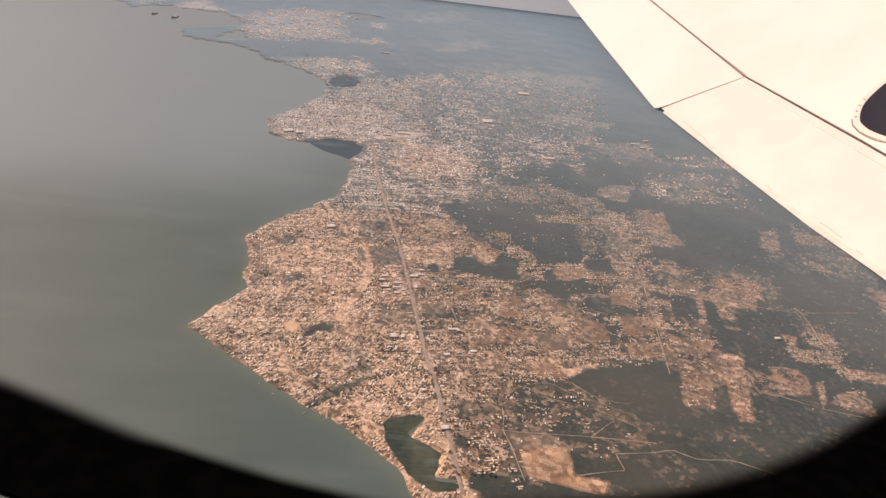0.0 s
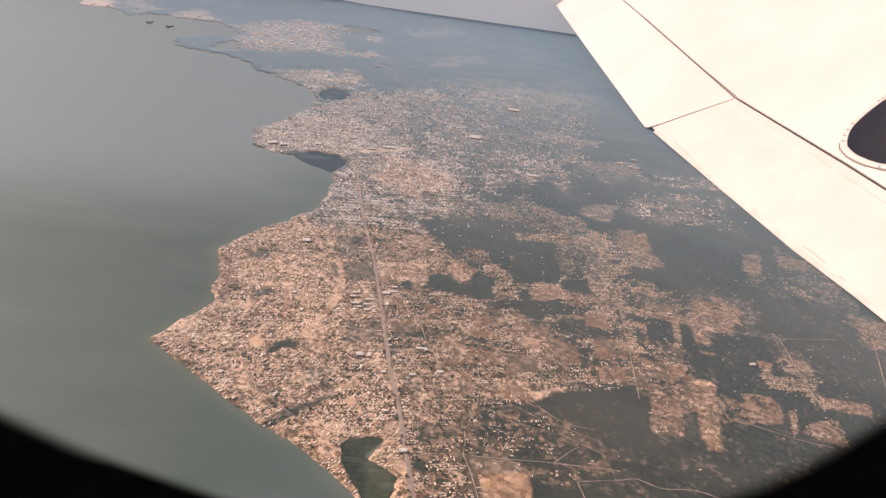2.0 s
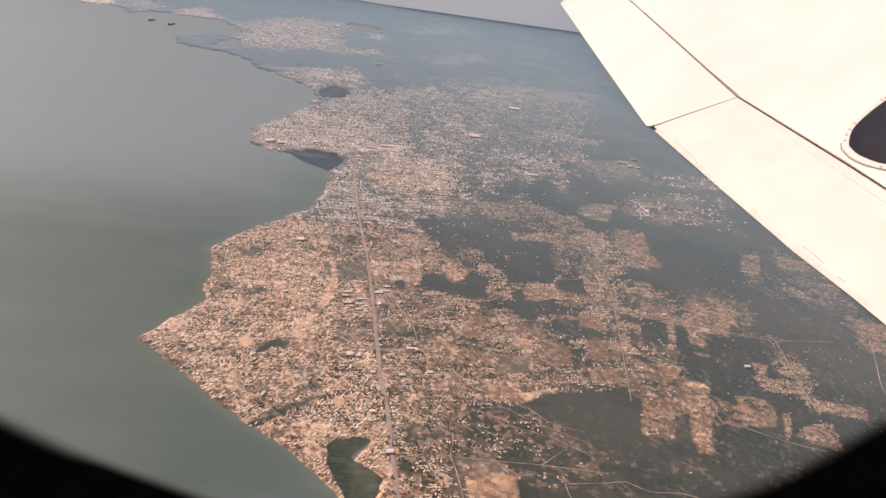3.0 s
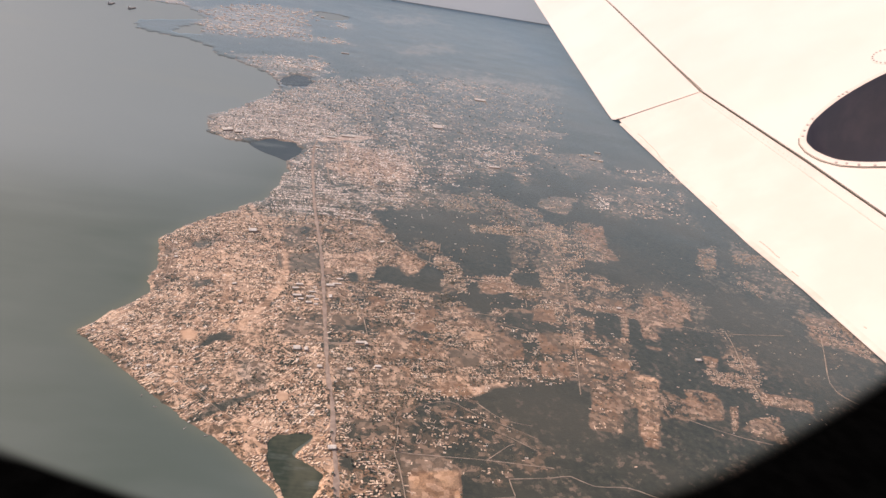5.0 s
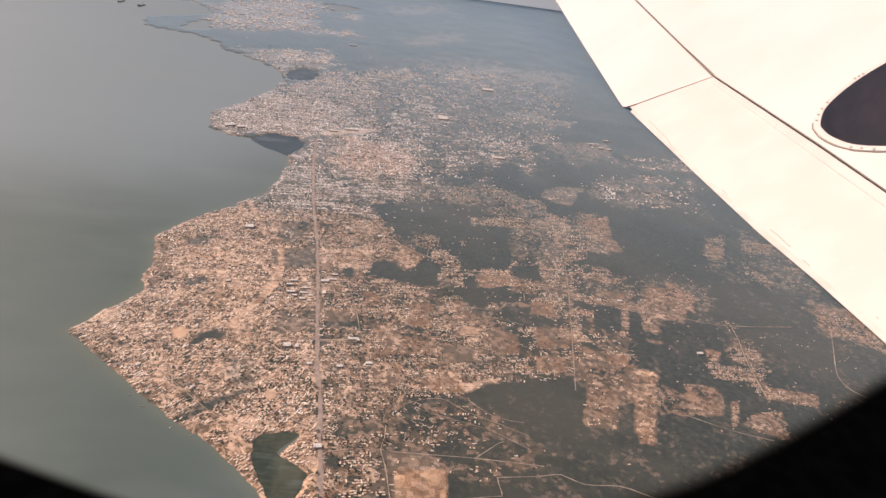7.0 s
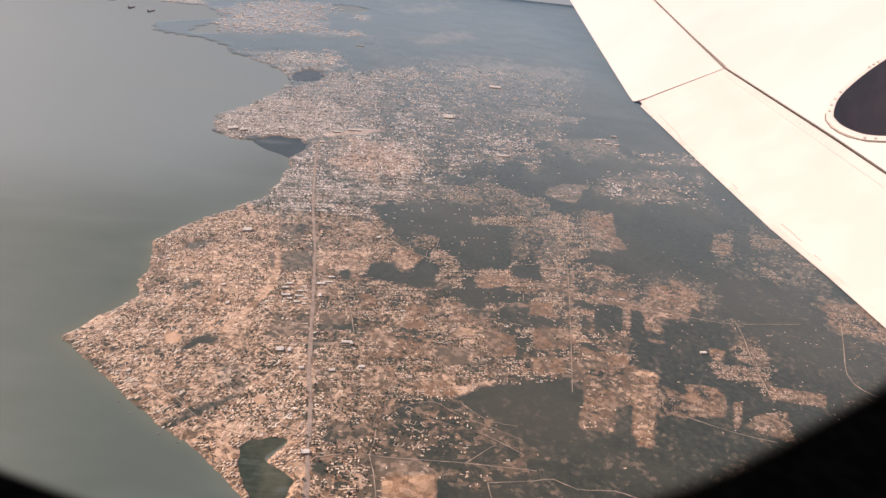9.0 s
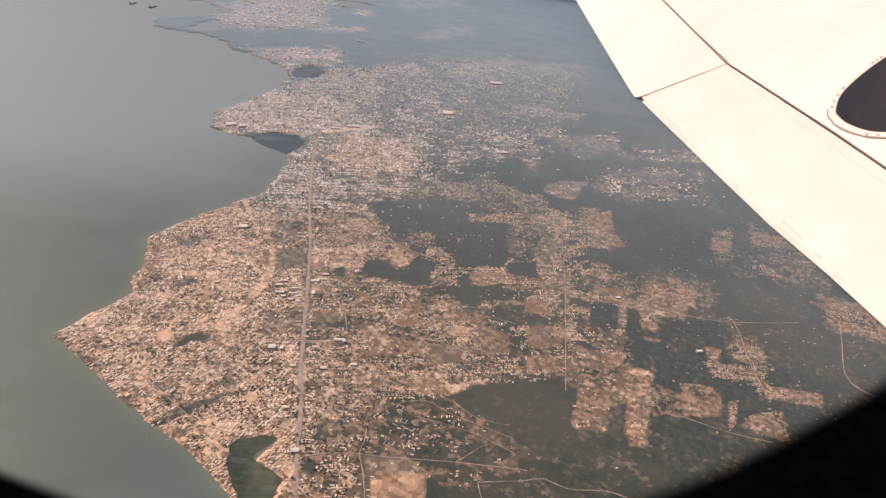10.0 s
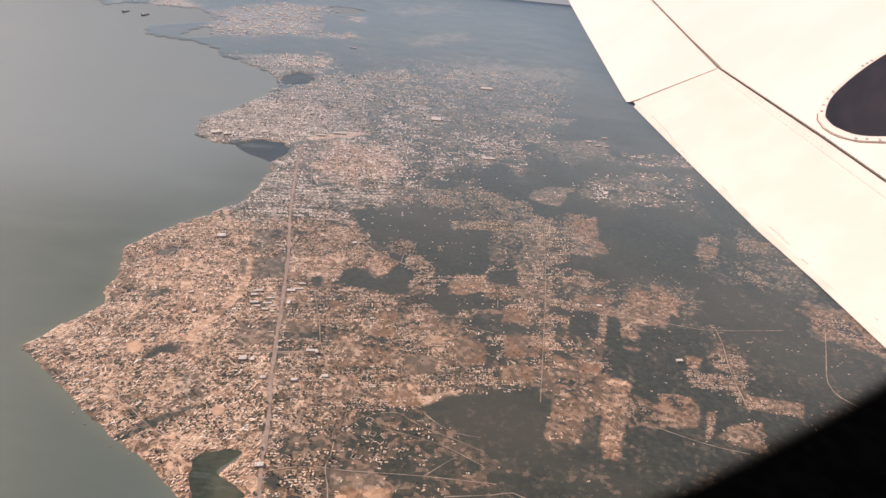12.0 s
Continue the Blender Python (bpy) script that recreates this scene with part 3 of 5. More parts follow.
zone("green plots", [(294, 740), (380, 756), (373, 730), (326, 730), (293, 718)], 0.11, 0.1, 0.15, 2.5)
zone("house row", [(292, 713), (319, 709), (354, 708), (366, 701), (364, 694), (316, 696), (290, 702)], 0.3, 0.35, 1.2, 2)
zone("dark wood", [(291, 698), (314, 695), (346, 696), (338, 652), (308, 646), (311, 673), (286, 679)], 0.05, 0, 0.03, 2)
zone("house row", [(285, 679), (313, 679), (311, 671), (283, 669)], 0.36, 0.35, 1.2, 1.5)
zone("house column", [(347, 697), (356, 698), (346, 654), (340, 652)], 0.28, 0.35, 1.0, 2)
zone("dark plot", [(329, 681), (348, 685), (338, 645), (320, 639)], 0.05, 0, 0.02, 2)
zone("dark plot", [(356, 690), (370, 693), (363, 650), (346, 643)], 0.05, 0, 0.02, 2)
zone("dark wood", [(399, 672), (473, 680), (474, 657), (433, 638), (421, 612), (402, 612), (390, 630)], 0.04, 0, 0.02, 2.5)
zone("striped plots", [(278, 615), (338, 620), (336, 603), (303, 603), (277, 608)], 0.16, 0.2, 0.1, 2)
zone("tan parcel", [(274, 593), (289, 593), (285, 572), (271, 566), (270, 575)], 0.38, 0.4, 0.05, 1.5)
zone("tan parcel", [(306, 599), (335, 600), (332, 585), (305, 586)], 0.4, 0.5, 0.05, 1.5)
zone("dark plot", [(287, 588), (304, 586), (300, 574), (289, 575)], 0.08, 0, 0.05, 1.5)
zone("stippled field", [(285, 537), (321, 537), (317, 526), (306, 516), (274, 511), (284, 542), (292, 573), (309, 576), (302, 545)], 0.36, 0.6, 0.3, 1.8)
zone("brown field", [(308, 582), (336, 581), (329, 553), (323, 546), (300, 548)], 0.3, 0.35, 0.05, 1.8)
zone("dark wood", [(345, 598), (399, 605), (424, 603), (415, 579), (386, 565), (374, 535), (365, 533), (371, 551), (354, 557), (358, 572)], 0.045, 0, 0.02, 2)
zone("light yard", [(423, 621), (441, 626), (439, 609), (421, 606)], 0.55, 0.45, 0.15, 2)
zone("dark plot", [(428, 584), (444, 578), (433, 553), (422, 554)], 0.07, 0, 0.05, 2)
zone("wooded plots", [(385, 677), (582, 687), (656, 660), (575, 580), (455, 492), (341, 507), (383, 565)], 0.07, 0.2, 0.02, 4)
zone("edge clearing", [(601, 727), (659, 742), (690, 721), (656, 660), (636, 680), (605, 694)], 0.25, 0.35, 0.35, 4)
zone("stippled field", [(285, 584), (307, 585), (325, 578), (316, 523), (298, 485), (271, 489)], 0.28, 0.5, 0.12, 1.6)
zone("wood gap", [(306, 520), (323, 526), (313, 485), (296, 484)], 0.08, 0, 0, 1.5)
zone("orange field", [(334, 576), (356, 570), (345, 525), (326, 469), (313, 487), (322, 524), (317, 531)], 0.38, 0.85, 0.12, 1.5)
zone("speckled plot", [(353, 560), (378, 546), (371, 515), (341, 516)], 0.19, 0.4, 0.6, 2)
zone("walled field", [(383, 564), (417, 564), (416, 543), (408, 522), (371, 515)], 0.31, 0.35, 0.2, 1.5)
zone("dark strip", [(427, 584), (465, 577), (458, 549), (416, 543)], 0.07, 0, 0.03, 1.5)
zone("pale strip", [(424, 544), (432, 545), (417, 509), (413, 509)], 0.39, 0.4, 0.6, 1.5)
zone("hamlet field", [(443, 530), (473, 537), (468, 509), (460, 496), (434, 505), (426, 514)], 0.27, 0.4, 0.25, 1.5)
zone("long clearing", [(470, 574), (528, 569), (516, 550), (463, 555)], 0.35, 0.45, 0.4, 1.5)
zone("dark strip", [(484, 544), (513, 547), (500, 534), (476, 534)], 0.07, 0, 0.03, 1.5)
zone("hamlet slope", [(476, 661), (489, 641), (490, 600), (473, 583), (459, 608), (447, 623)], 0.15, 0.4, 0.8, 3)
zone("light yard", [(427, 629), (445, 628), (436, 610), (424, 608)], 0.39, 0.4, 0.25, 1.8)
zone("hamlet slope", [(419, 605), (466, 603), (471, 578), (462, 570), (420, 579)], 0.15, 0.4, 0.9, 3)
zone("dark wood", [(344, 610), (414, 601), (418, 579), (462, 569), (416, 566), (383, 565), (342, 584)], 0.06, 0, 0.03, 2.5)
zone("dark wood", [(234, 1070), (290, 1065), (362, 1150), (403, 1099), (355, 1052), (255, 1003), (211, 1015)], 0.02, 0, 0.01, 6)
zone("dark wood", [(396, 973), (517, 1016), (535, 935), (436, 881), (409, 797), (348, 759), (385, 831)], 0.02, 0, 0.005, 6)
zone("lane hamlet", [(179, 887), (296, 914), (328, 901), (308, 881), (178, 865)], 0.28, 0.1, 0.8, 3)
zone("lane hamlet", [(402, 1075), (440, 1087), (433, 1059), (397, 1049)], 0.26, 0.05, 0.6, 4)
zone("lane hamlet", [(378, 1027), (493, 1067), (515, 1042), (469, 1014), (384, 1009)], 0.22, 0.05, 0.4, 5)
zone("lane hamlet", [(474, 1145), (525, 1142), (515, 1108), (475, 1109)], 0.24, 0.05, 0.5, 5)
zone("lane hamlet", [(479, 1207), (622, 1275), (609, 1203), (471, 1176)], 0.19, 0.05, 0.25, 8)
zone("thin hamlet", [(530, 915), (559, 933), (525, 838), (501, 817), (509, 867)], 0.13, 0.1, 0.45, 5)
zone("thin hamlet", [(588, 922), (634, 925), (611, 893), (572, 883)], 0.17, 0.1, 0.35, 5)
zone("thin hamlet", [(557, 846), (581, 806), (566, 781), (548, 813)], 0.13, 0.1, 0.3, 5)
zone("far yards", [(394, 1274), (466, 1294), (457, 1205), (395, 1219)], 0.2, 0.1, 0.12, 6)
zone("far yards", [(219, 1143), (259, 1196), (252, 1118), (216, 1094)], 0.24, 0.05, 0.45, 5)
zone("far yards", [(183, 1195), (223, 1202), (209, 1107), (183, 1097)], 0.2, 0.05, 0.35, 6)
zone("far strip", [(171, 1697), (308, 1820), (303, 1758), (170, 1653)], 0.3, 0, 0.25, 14)
zone("far strip", [(319, 1779), (423, 1775), (429, 1718), (328, 1716)], 0.22, 0, 0.12, 14)
zone("far strip", [(273, 1418), (419, 1415), (399, 1368), (292, 1365)], 0.22, 0, 0.2, 8)
zone("far strip", [(257, 1166), (295, 1107), (284, 1075), (256, 1124)], 0.2, 0.05, 0.3, 6)
zone("far strip", [(305, 1277), (382, 1266), (371, 1237), (307, 1242)], 0.2, 0.05, 0.2, 6)

rng = np.random.default_rng(7)
LATTICE = rng.random((256, 256))


def grain(x, y, size):
    """Smooth value noise, 0 to 1, with cells of size metres."""
    x, y = np.asarray(x) / size, np.asarray(y) / size
    i, j = np.floor(x).astype(int), np.floor(y).astype(int)
    u, v = x - i, y - j
    u, v = u * u * (3 - 2 * u), v * v * (3 - 2 * v)
    g = lambda a, b: LATTICE[a % 256, b % 256]
    return (g(i, j) * (1 - u) + g(i + 1, j) * u) * (1 - v) + (g(i, j + 1) * (1 - u) + g(i + 1, j + 1) * u) * v


def inside(x, y, outline):
    """Signed distance to an outline: positive inside."""
    best, odd = np.full(x.shape, 1e18), np.zeros(x.shape, bool)
    pts = np.array(outline, float)
    for (ax, ay), (bx, by) in zip(pts, np.roll(pts, -1, 0)):
        dx, dy = bx - ax, by - ay
        h = np.clip(((x - ax) * dx + (y - ay) * dy) / (dx * dx + dy * dy + 1e-9), 0, 1)
        best = np.minimum(best, (x - ax - h * dx) ** 2 + (y - ay - h * dy) ** 2)
        if abs(dy) > 1e-9:
            odd ^= ((ay > y) != (by > y)) & (x < ax + (y - ay) * dx / dy)
    return np.where(odd, 1, -1) * np.sqrt(best)


def shore(x, y):
    """Metres from the water's edge: positive on land."""
    d = inside(x, y, LAND_OUTLINE)
    for pool in (LAGOON, BAY_POND, NORTH_POND, FAR_LAKE, BASIN):
        d = np.minimum(d, -inside(x, y, pool))
    scale = np.clip(y / 600, 0.6, 4)
    return d + (grain(x, y, 16) - 0.5) * 5 * scale + (grain(x + 90, y, 5) - 0.5) * 3 * scale


def cover(x, y):
    """Bareness, tone and density of building at a place."""
    wobble = (grain(x, y, 22) - 0.5) * 2 + (grain(x + 50, y + 80, 7) - 0.5) * 1.4
    bare = 0.035 + 0.12 * (grain(x, y, 240) - 0.5) + 0.08 * (grain(x, y, 60) - 0.5)
    tone, houses = np.full(x.shape, 0.05), np.full(x.shape, 0.0012)
    for outline, b, t, h, soft in ZONES:
        lo, hi = outline.min(0) - 3 * soft, outline.max(0) + 3 * soft
        near = (x > lo[0]) & (x < hi[0]) & (y > lo[1]) & (y < hi[1])
        if not near.any():
            continue
        f = np.clip((inside(x[near], y[near], outline) + wobble[near] * soft * (0.9 if soft >= 6 else 0.6 if soft > 2 else 0.3)) / soft * 0.5 + 0.5, 0, 1)
        f = f * f * (3 - 2 * f)
        bare[near] += (b - bare[near]) * f
        tone[near] += (t - tone[near]) * f
        houses[near] += (h - houses[near]) * f
    return bare, tone, houses


def raggedness(x, y):
    """How far small plots and bushes break up the cover: little on the cleared fields."""
    wild = np.full(x.shape, 0.2)
    for outline, b, t, h, soft in ZONES:
        lo, hi = outline.min(0) - 3 * soft, outline.max(0) + 3 * soft
        near = (x > lo[0]) & (x < hi[0]) & (y > lo[1]) & (y < hi[1])
        if near.any():
            f = np.clip(inside(x[near], y[near], outline) / soft * 0.5 + 0.5, 0, 1)
            wild[near] += ((0.13 if b < 0.1 else 0.32 if h < 0.06 else 0.6 if soft < 6 else 0.38 if h <= 0.2 else 1.0) - wild[near]) * f
    return wild * np.clip(1.45 - y / 1400, 0.55, 1)


def mesh_object(name, verts, faces, materials, indices=None, smooth=False):
    me = bpy.data.meshes.new(name)
    me.from_pydata(verts, [], faces)
    for m in materials:
        me.materials.append(m)
    if indices is not None:
        me.polygons.foreach_set("material_index", np.asarray(indices, np.int32))
    if smooth:
        me.polygons.foreach_set("use_smooth", np.ones(len(me.polygons), bool))
    me.update()
    return new(name, me)


def part(name, bm, material, parent=None, label=""):
    me = bpy.data.meshes.new(name)
    bmesh.ops.recalc_face_normals(bm, faces=bm.faces)
    bm.to_mesh(me)
    bm.free()
    me.materials.append(material)
    ob = new(name, me)
    ob.parent = parent
    return tagged(ob, label)


def box(bm, cx, cy, z0, sx, sy, sz, taper=1.0):
    """A box on z0, its top narrowed by taper."""
    lower = [bm.verts.new((cx + a * sx / 2, cy + b * sy / 2, z0)) for a, b in ((-1, -1), (1, -1), (1, 1), (-1, 1))]
    upper = [bm.verts.new((cx + a * sx / 2 * taper, cy + b * sy / 2 * taper, z0 + sz)) for a, b in ((-1, -1), (1, -1), (1, 1), (-1, 1))]
    bm.faces.new(lower[::-1]), bm.faces.new(upper)
    for i in range(4):
        j = (i + 1) % 4
        bm.faces.new((lower[i], lower[j], upper[j], upper[i]))
    return bm


def slab(bm, outlines, z0, z1):
    """A flat plate between two heights; the outlines after the first are holes through it."""
    rings = []
    for z in (z0, z1):
        loops = []
        for o in outlines:
            vs = [bm.verts.new((u, v, z)) for u, v in o]
            loops.append((vs, [bm.edges.new((vs[i], vs[(i + 1) % len(vs)])) for i in range(len(vs))]))
        bmesh.ops.triangle_fill(bm, use_beauty=True, edges=[e for _, es in loops for e in es])
        rings.append([vs for vs, _ in loops])
    for lower, upper in zip(*rings):
        for i in range(len(lower)):
            j = (i + 1) % len(lower)
            bm.faces.new((lower[i], lower[j], upper[j], upper[i]))
    return bm


# ---------------------------------------------------------------- ground and water
def sheet(count):
    """A sheet to the horizon that is finest where the town lies: its x and y."""
    ahead = 300 * np.exp(np.linspace(0, math.log(4990 / 300), count))
    ys = np.concatenate([np.linspace(-4990, 250, 22), ahead])
    middle = np.linspace(-0.68, 1.22, count)
    side = np.geomspace(0.06, 16, 11)
    us = np.concatenate([(-0.68 - side)[::-1], middle, 1.22 + side])
    spread = np.where(ys >= 300, ys, 300 + (300 - ys) * 0.05)
    x = np.clip(us[None, :] * spread[:, None], -5200, 5200)
    y = np.repeat(ys[:, None], len(us), 1)
    k = np.arange(x.size).reshape(x.shape)
    faces = np.stack([k[:-1, :-1], k[:-1, 1:], k[1:, 1:], k[1:, :-1]], -1).reshape(-1, 4)
    return x, y, faces


def build_ground():
    x, y, faces = sheet(720)
    d = shore(x.ravel(), y.ravel())
    bare, tone, _ = cover(x.ravel(), y.ravel())
    beach = np.clip(1.2 - np.abs(d - 1.0) / 2.5, 0, 1) * grain(x.ravel(), y.ravel(), 12)
    bank = np.where(inside(x.ravel(), y.ravel(), LAGOON) > -14, 0.8, 0.36)
    bare, tone = np.maximum(bare, beach * bank), np.maximum(tone, beach * 0.45)
    z = np.clip(d * 0.25, -8, 1.4) + np.where(d > 8, (grain(x.ravel(), y.ravel(), 40) - 0.5) * 0.5, 0)
    ob = mesh_object("ground", np.stack([x.ravel(), y.ravel(), z], -1).tolist(), faces.tolist(), [LAND], smooth=True)
    for name, values in (("bare", bare), ("tone", tone), ("wild", raggedness(x.ravel(), y.ravel()))):
        ob.data.attributes.new(name, "FLOAT", "POINT").data.foreach_set("value", values.astype(np.float32))
    return tagged(ob, "dry tropical coastal land with woods, bare soil and fields", "ground", kind="structure")


build_ground()
x, y, faces = sheet(200)
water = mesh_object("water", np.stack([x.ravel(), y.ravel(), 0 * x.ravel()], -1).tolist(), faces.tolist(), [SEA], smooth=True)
depth = np.clip(-inside(x.ravel(), y.ravel(), LAND_OUTLINE), 0, 1e6)
water.data.attributes.new("shoal", "FLOAT", "POINT").data.foreach_set("value", np.exp(-depth / 9).astype(np.float32))
# Paler water farther out, with noise: haze put into the colour.
sea_haze = np.clip((y.ravel() - 430) / 900 + (grain(x.ravel(), y.ravel(), 330) - 0.5) * 0.8, 0, 1)
water.data.attributes.new("sea_haze", "FLOAT", "POINT").data.foreach_set("value", sea_haze.astype(np.float32))
tagged(water, "calm grey-green sea along the coast", "sea", kind="structure")


def build_pool(name, outline, material, label):
    """Still water that reaches a little under its banks."""
    centre = Vector((sum(p[0] for p in outline), sum(p[1] for p in outline))) / len(outline)
    bm = bmesh.new()
    bm.faces.new([bm.verts.new((*(centre + (Vector(p) - centre) * 1.12), 0.15)) for p in outline])
    bmesh.ops.triangulate(bm, faces=bm.faces)
    return tagged(part(name, bm, material), label, "pond", kind="structure")


# Glowing wall added behind the far coast to paint the haze.
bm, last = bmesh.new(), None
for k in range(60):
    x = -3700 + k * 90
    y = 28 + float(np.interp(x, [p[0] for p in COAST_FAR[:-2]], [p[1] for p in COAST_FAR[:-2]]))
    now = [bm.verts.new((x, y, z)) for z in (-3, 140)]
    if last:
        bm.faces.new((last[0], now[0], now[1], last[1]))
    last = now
tagged(part("backdrop", bm, HAZE), "glowing backdrop painted as pale haze over the far sea", "haze", kind="structure")
build_pool("lagoon", LAGOON, POOL, "dark green lagoon inside the shoreline")
build_pool("pond", BAY_POND, DARK_POOL, "dark slate-coloured pond by the bay")
build_pool("pond", NORTH_POND, DARK_POOL, "dark slate-coloured pond behind the beach")


def build_road(label, points, width, material):
    """A ribbon along a smoothed line, a little above the soil."""
    pts = [Vector((*p, 0)) for p in points]
    line = []
    for i in range(len(pts) - 1):
        a, b, c, d = pts[max(i - 1, 0)], pts[i], pts[i + 1], pts[min(i + 2, len(pts) - 1)]
        steps = max(2, int((c - b).length / 9))
        for s in range(steps):
            t = s / steps
            line.append(0.5 * (2 * b + (c - a) * t + (2 * a - 5 * b + 4 * c - d) * t * t + (3 * b - a - 3 * c + d) * t ** 3))
    line.append(pts[-1])
    bm, last = bmesh.new(), None
    for i, p in enumerate(line):
        along = (line[min(i + 1, len(line) - 1)] - line[max(i - 1, 0)]).normalized()
        side = Vector((-along.y, along.x, 0)) * width * (0.5 + 0.3 * math.sin(i * 1.7) * math.sin(i * 0.61 + width))
        now = [bm.verts.new((*(p + side * s).xy, z)) for s, z in ((-1.3, 1.2), (-1, 1.72), (1, 1.72), (1.3, 1.2))]
        if last:
            for j in range(3):
                bm.faces.new((last[j], last[j + 1], now[j + 1], now[j]))
        last = now
    return tagged(part("road", bm, material), label, "road", kind="structure")


LINES = [
    ("main road", [(52, 361), (48, 383), (45, 407), (39, 439), (33, 482), (24, 521), (15, 576), (-1, 676), (-15, 757), (-37, 863), (-56, 973), (-65, 1031), (-73, 1105), (-73, 1139)], 3.3),
    ("cross street", [(-33, 562), (-10, 565), (21, 569), (57, 576)], 1.176),
    ("diagonal road", [(-27, 914), (9, 884), (43, 844), (84, 783), (134, 753), (172, 731), (217, 723)], 1.15),
    ("village road", [(308, 926), (299, 819), (291, 730), (282, 655), (273, 582), (267, 535)], 0.644),
    ("forest road", [(365, 697), (405, 691), (431, 685), (472, 682), (557, 696)], 0.728),
    ("southern track", [(183, 416), (219, 422), (236, 426), (254, 418), (283, 420), (300, 415), (326, 405)], 0.616),
    ("spur track", [(183, 416), (184, 409), (186, 399)], 0.616),
    ("quarry track", [(91, 467), (91, 446), (89, 433), (94, 416), (98, 395), (101, 378)], 0.728),
    ("farm track", [(47, 425), (78, 433), (101, 432), (133, 433), (166, 434), (223, 433)], 0.672),
    ("field track", [(166, 434), (187, 454), (192, 456)], 0.56),
    ("shore street", [(-177, 717), (-170, 686), (-165, 656), (-169, 640)], 0.728),
    ("town street", [(79, 1207), (99, 1100), (112, 1049), (106, 1027)], 1.9),
    ("mast lane", [(190, 1137), (196, 1117), (243, 1136), (250, 1196)], 1.6),
    ("right lane", [(607, 699), (589, 658), (567, 607), (570, 585), (582, 574)], 0.728),
    ("hamlet lane", [(477, 687), (475, 654), (468, 609), (466, 557)], 0.672),
    ("field edge lane", [(370, 516), (398, 505), (422, 498), (446, 494)], 0.616),
    ("plot lane", [(32, 678), (47, 627), (56, 588), (67, 562)], 0.616),
    ("pond avenue", [(-40, 1139), (-26, 1050), (-15, 982)], 1.26),
    ("south lane", [(145, 388), (167, 394), (186, 398)], 0.56),
    ("core street", [(-22, 1138), (-9, 1057), (4, 972)], 1.008),
    ("core street", [(4, 1138), (17, 1062), (32, 977)], 0.896),
    ("second avenue", [(-57, 1123), (-40, 1019), (-28, 956)], 0.896),
    ("school lane", [(193, 733), (218, 732), (252, 724), (289, 717)], 0.728),
    ("hamlet street", [(317, 701), (344, 697), (371, 692)], 0.616),
    ("shop street", [(2, 686), (31, 689), (62, 701)], 0.728),
    ("ridge track", [(125, 816), (121, 782), (119, 759)], 0.6),
    ("ridge path", [(134, 816), (131, 779)], 0.6),
    ("wood lane", [(159, 657), (181, 657), (199, 657), (211, 674), (223, 675)], 0.8),
    ("hamlet row lane", [(287, 708), (317, 702), (352, 700), (365, 697)], 0.6),
    ("mast path", [(234, 700), (233, 683)], 0.6),
    ("suburb lane", [(159, 639), (171, 632), (192, 642), (227, 635)], 0.6),
    ("scrub path", [(89, 464), (91, 480), (115, 495), (138, 502), (162, 488), (192, 476), (214, 466)], 0.38),
    ("yard path", [(43, 492), (70, 482), (82, 476)], 0.38),
    ("bush path", [(131, 481), (161, 474), (183, 467), (212, 451)], 0.38),
    ("cross lane", [(106, 523), (91, 514), (61, 501)], 0.38),
    ("plot path", [(125, 580), (134, 561), (155, 544)], 0.38),
    ("corner lane", [(189, 550), (200, 580), (184, 606)], 0.38),
    ("thicket path", [(162, 505), (185, 486), (211, 482)], 0.38),
    ("beach lane", [(-179, 540), (-134, 515), (-90, 484), (-48, 452), (-14, 441)], 0.56),
]
for title, line, width in LINES:
    if title == "main road":
        build_road("long straight worn asphalt road through the town", line, width, ASPHALT)
    else:
        build_road("pale sandy " + title, line, width * 0.72, SAND)


# ---------------------------------------------------------------- houses
HOUSE_V = np.array([(-1, -1, 0), (1, -1, 0), (1, 1, 0), (-1, 1, 0), (-1, -1, 1), (1, -1, 1), (1, 1, 1), (-1, 1, 1), (-1, 0, 1.4), (1, 0, 1.4)], float)
HOUSE_Q = np.array([(0, 1, 5, 4), (2, 3, 7, 6), (4, 5, 9, 8), (6, 7, 8, 9)])
HOUSE_T = np.array([(1, 2, 6), (1, 6, 5), (3, 0, 4), (3, 4, 7), (5, 6, 9), (7, 4, 8)])


def soil(x, y):
    return np.clip(shore(x, y) * 0.25, 0.3, 1.4)


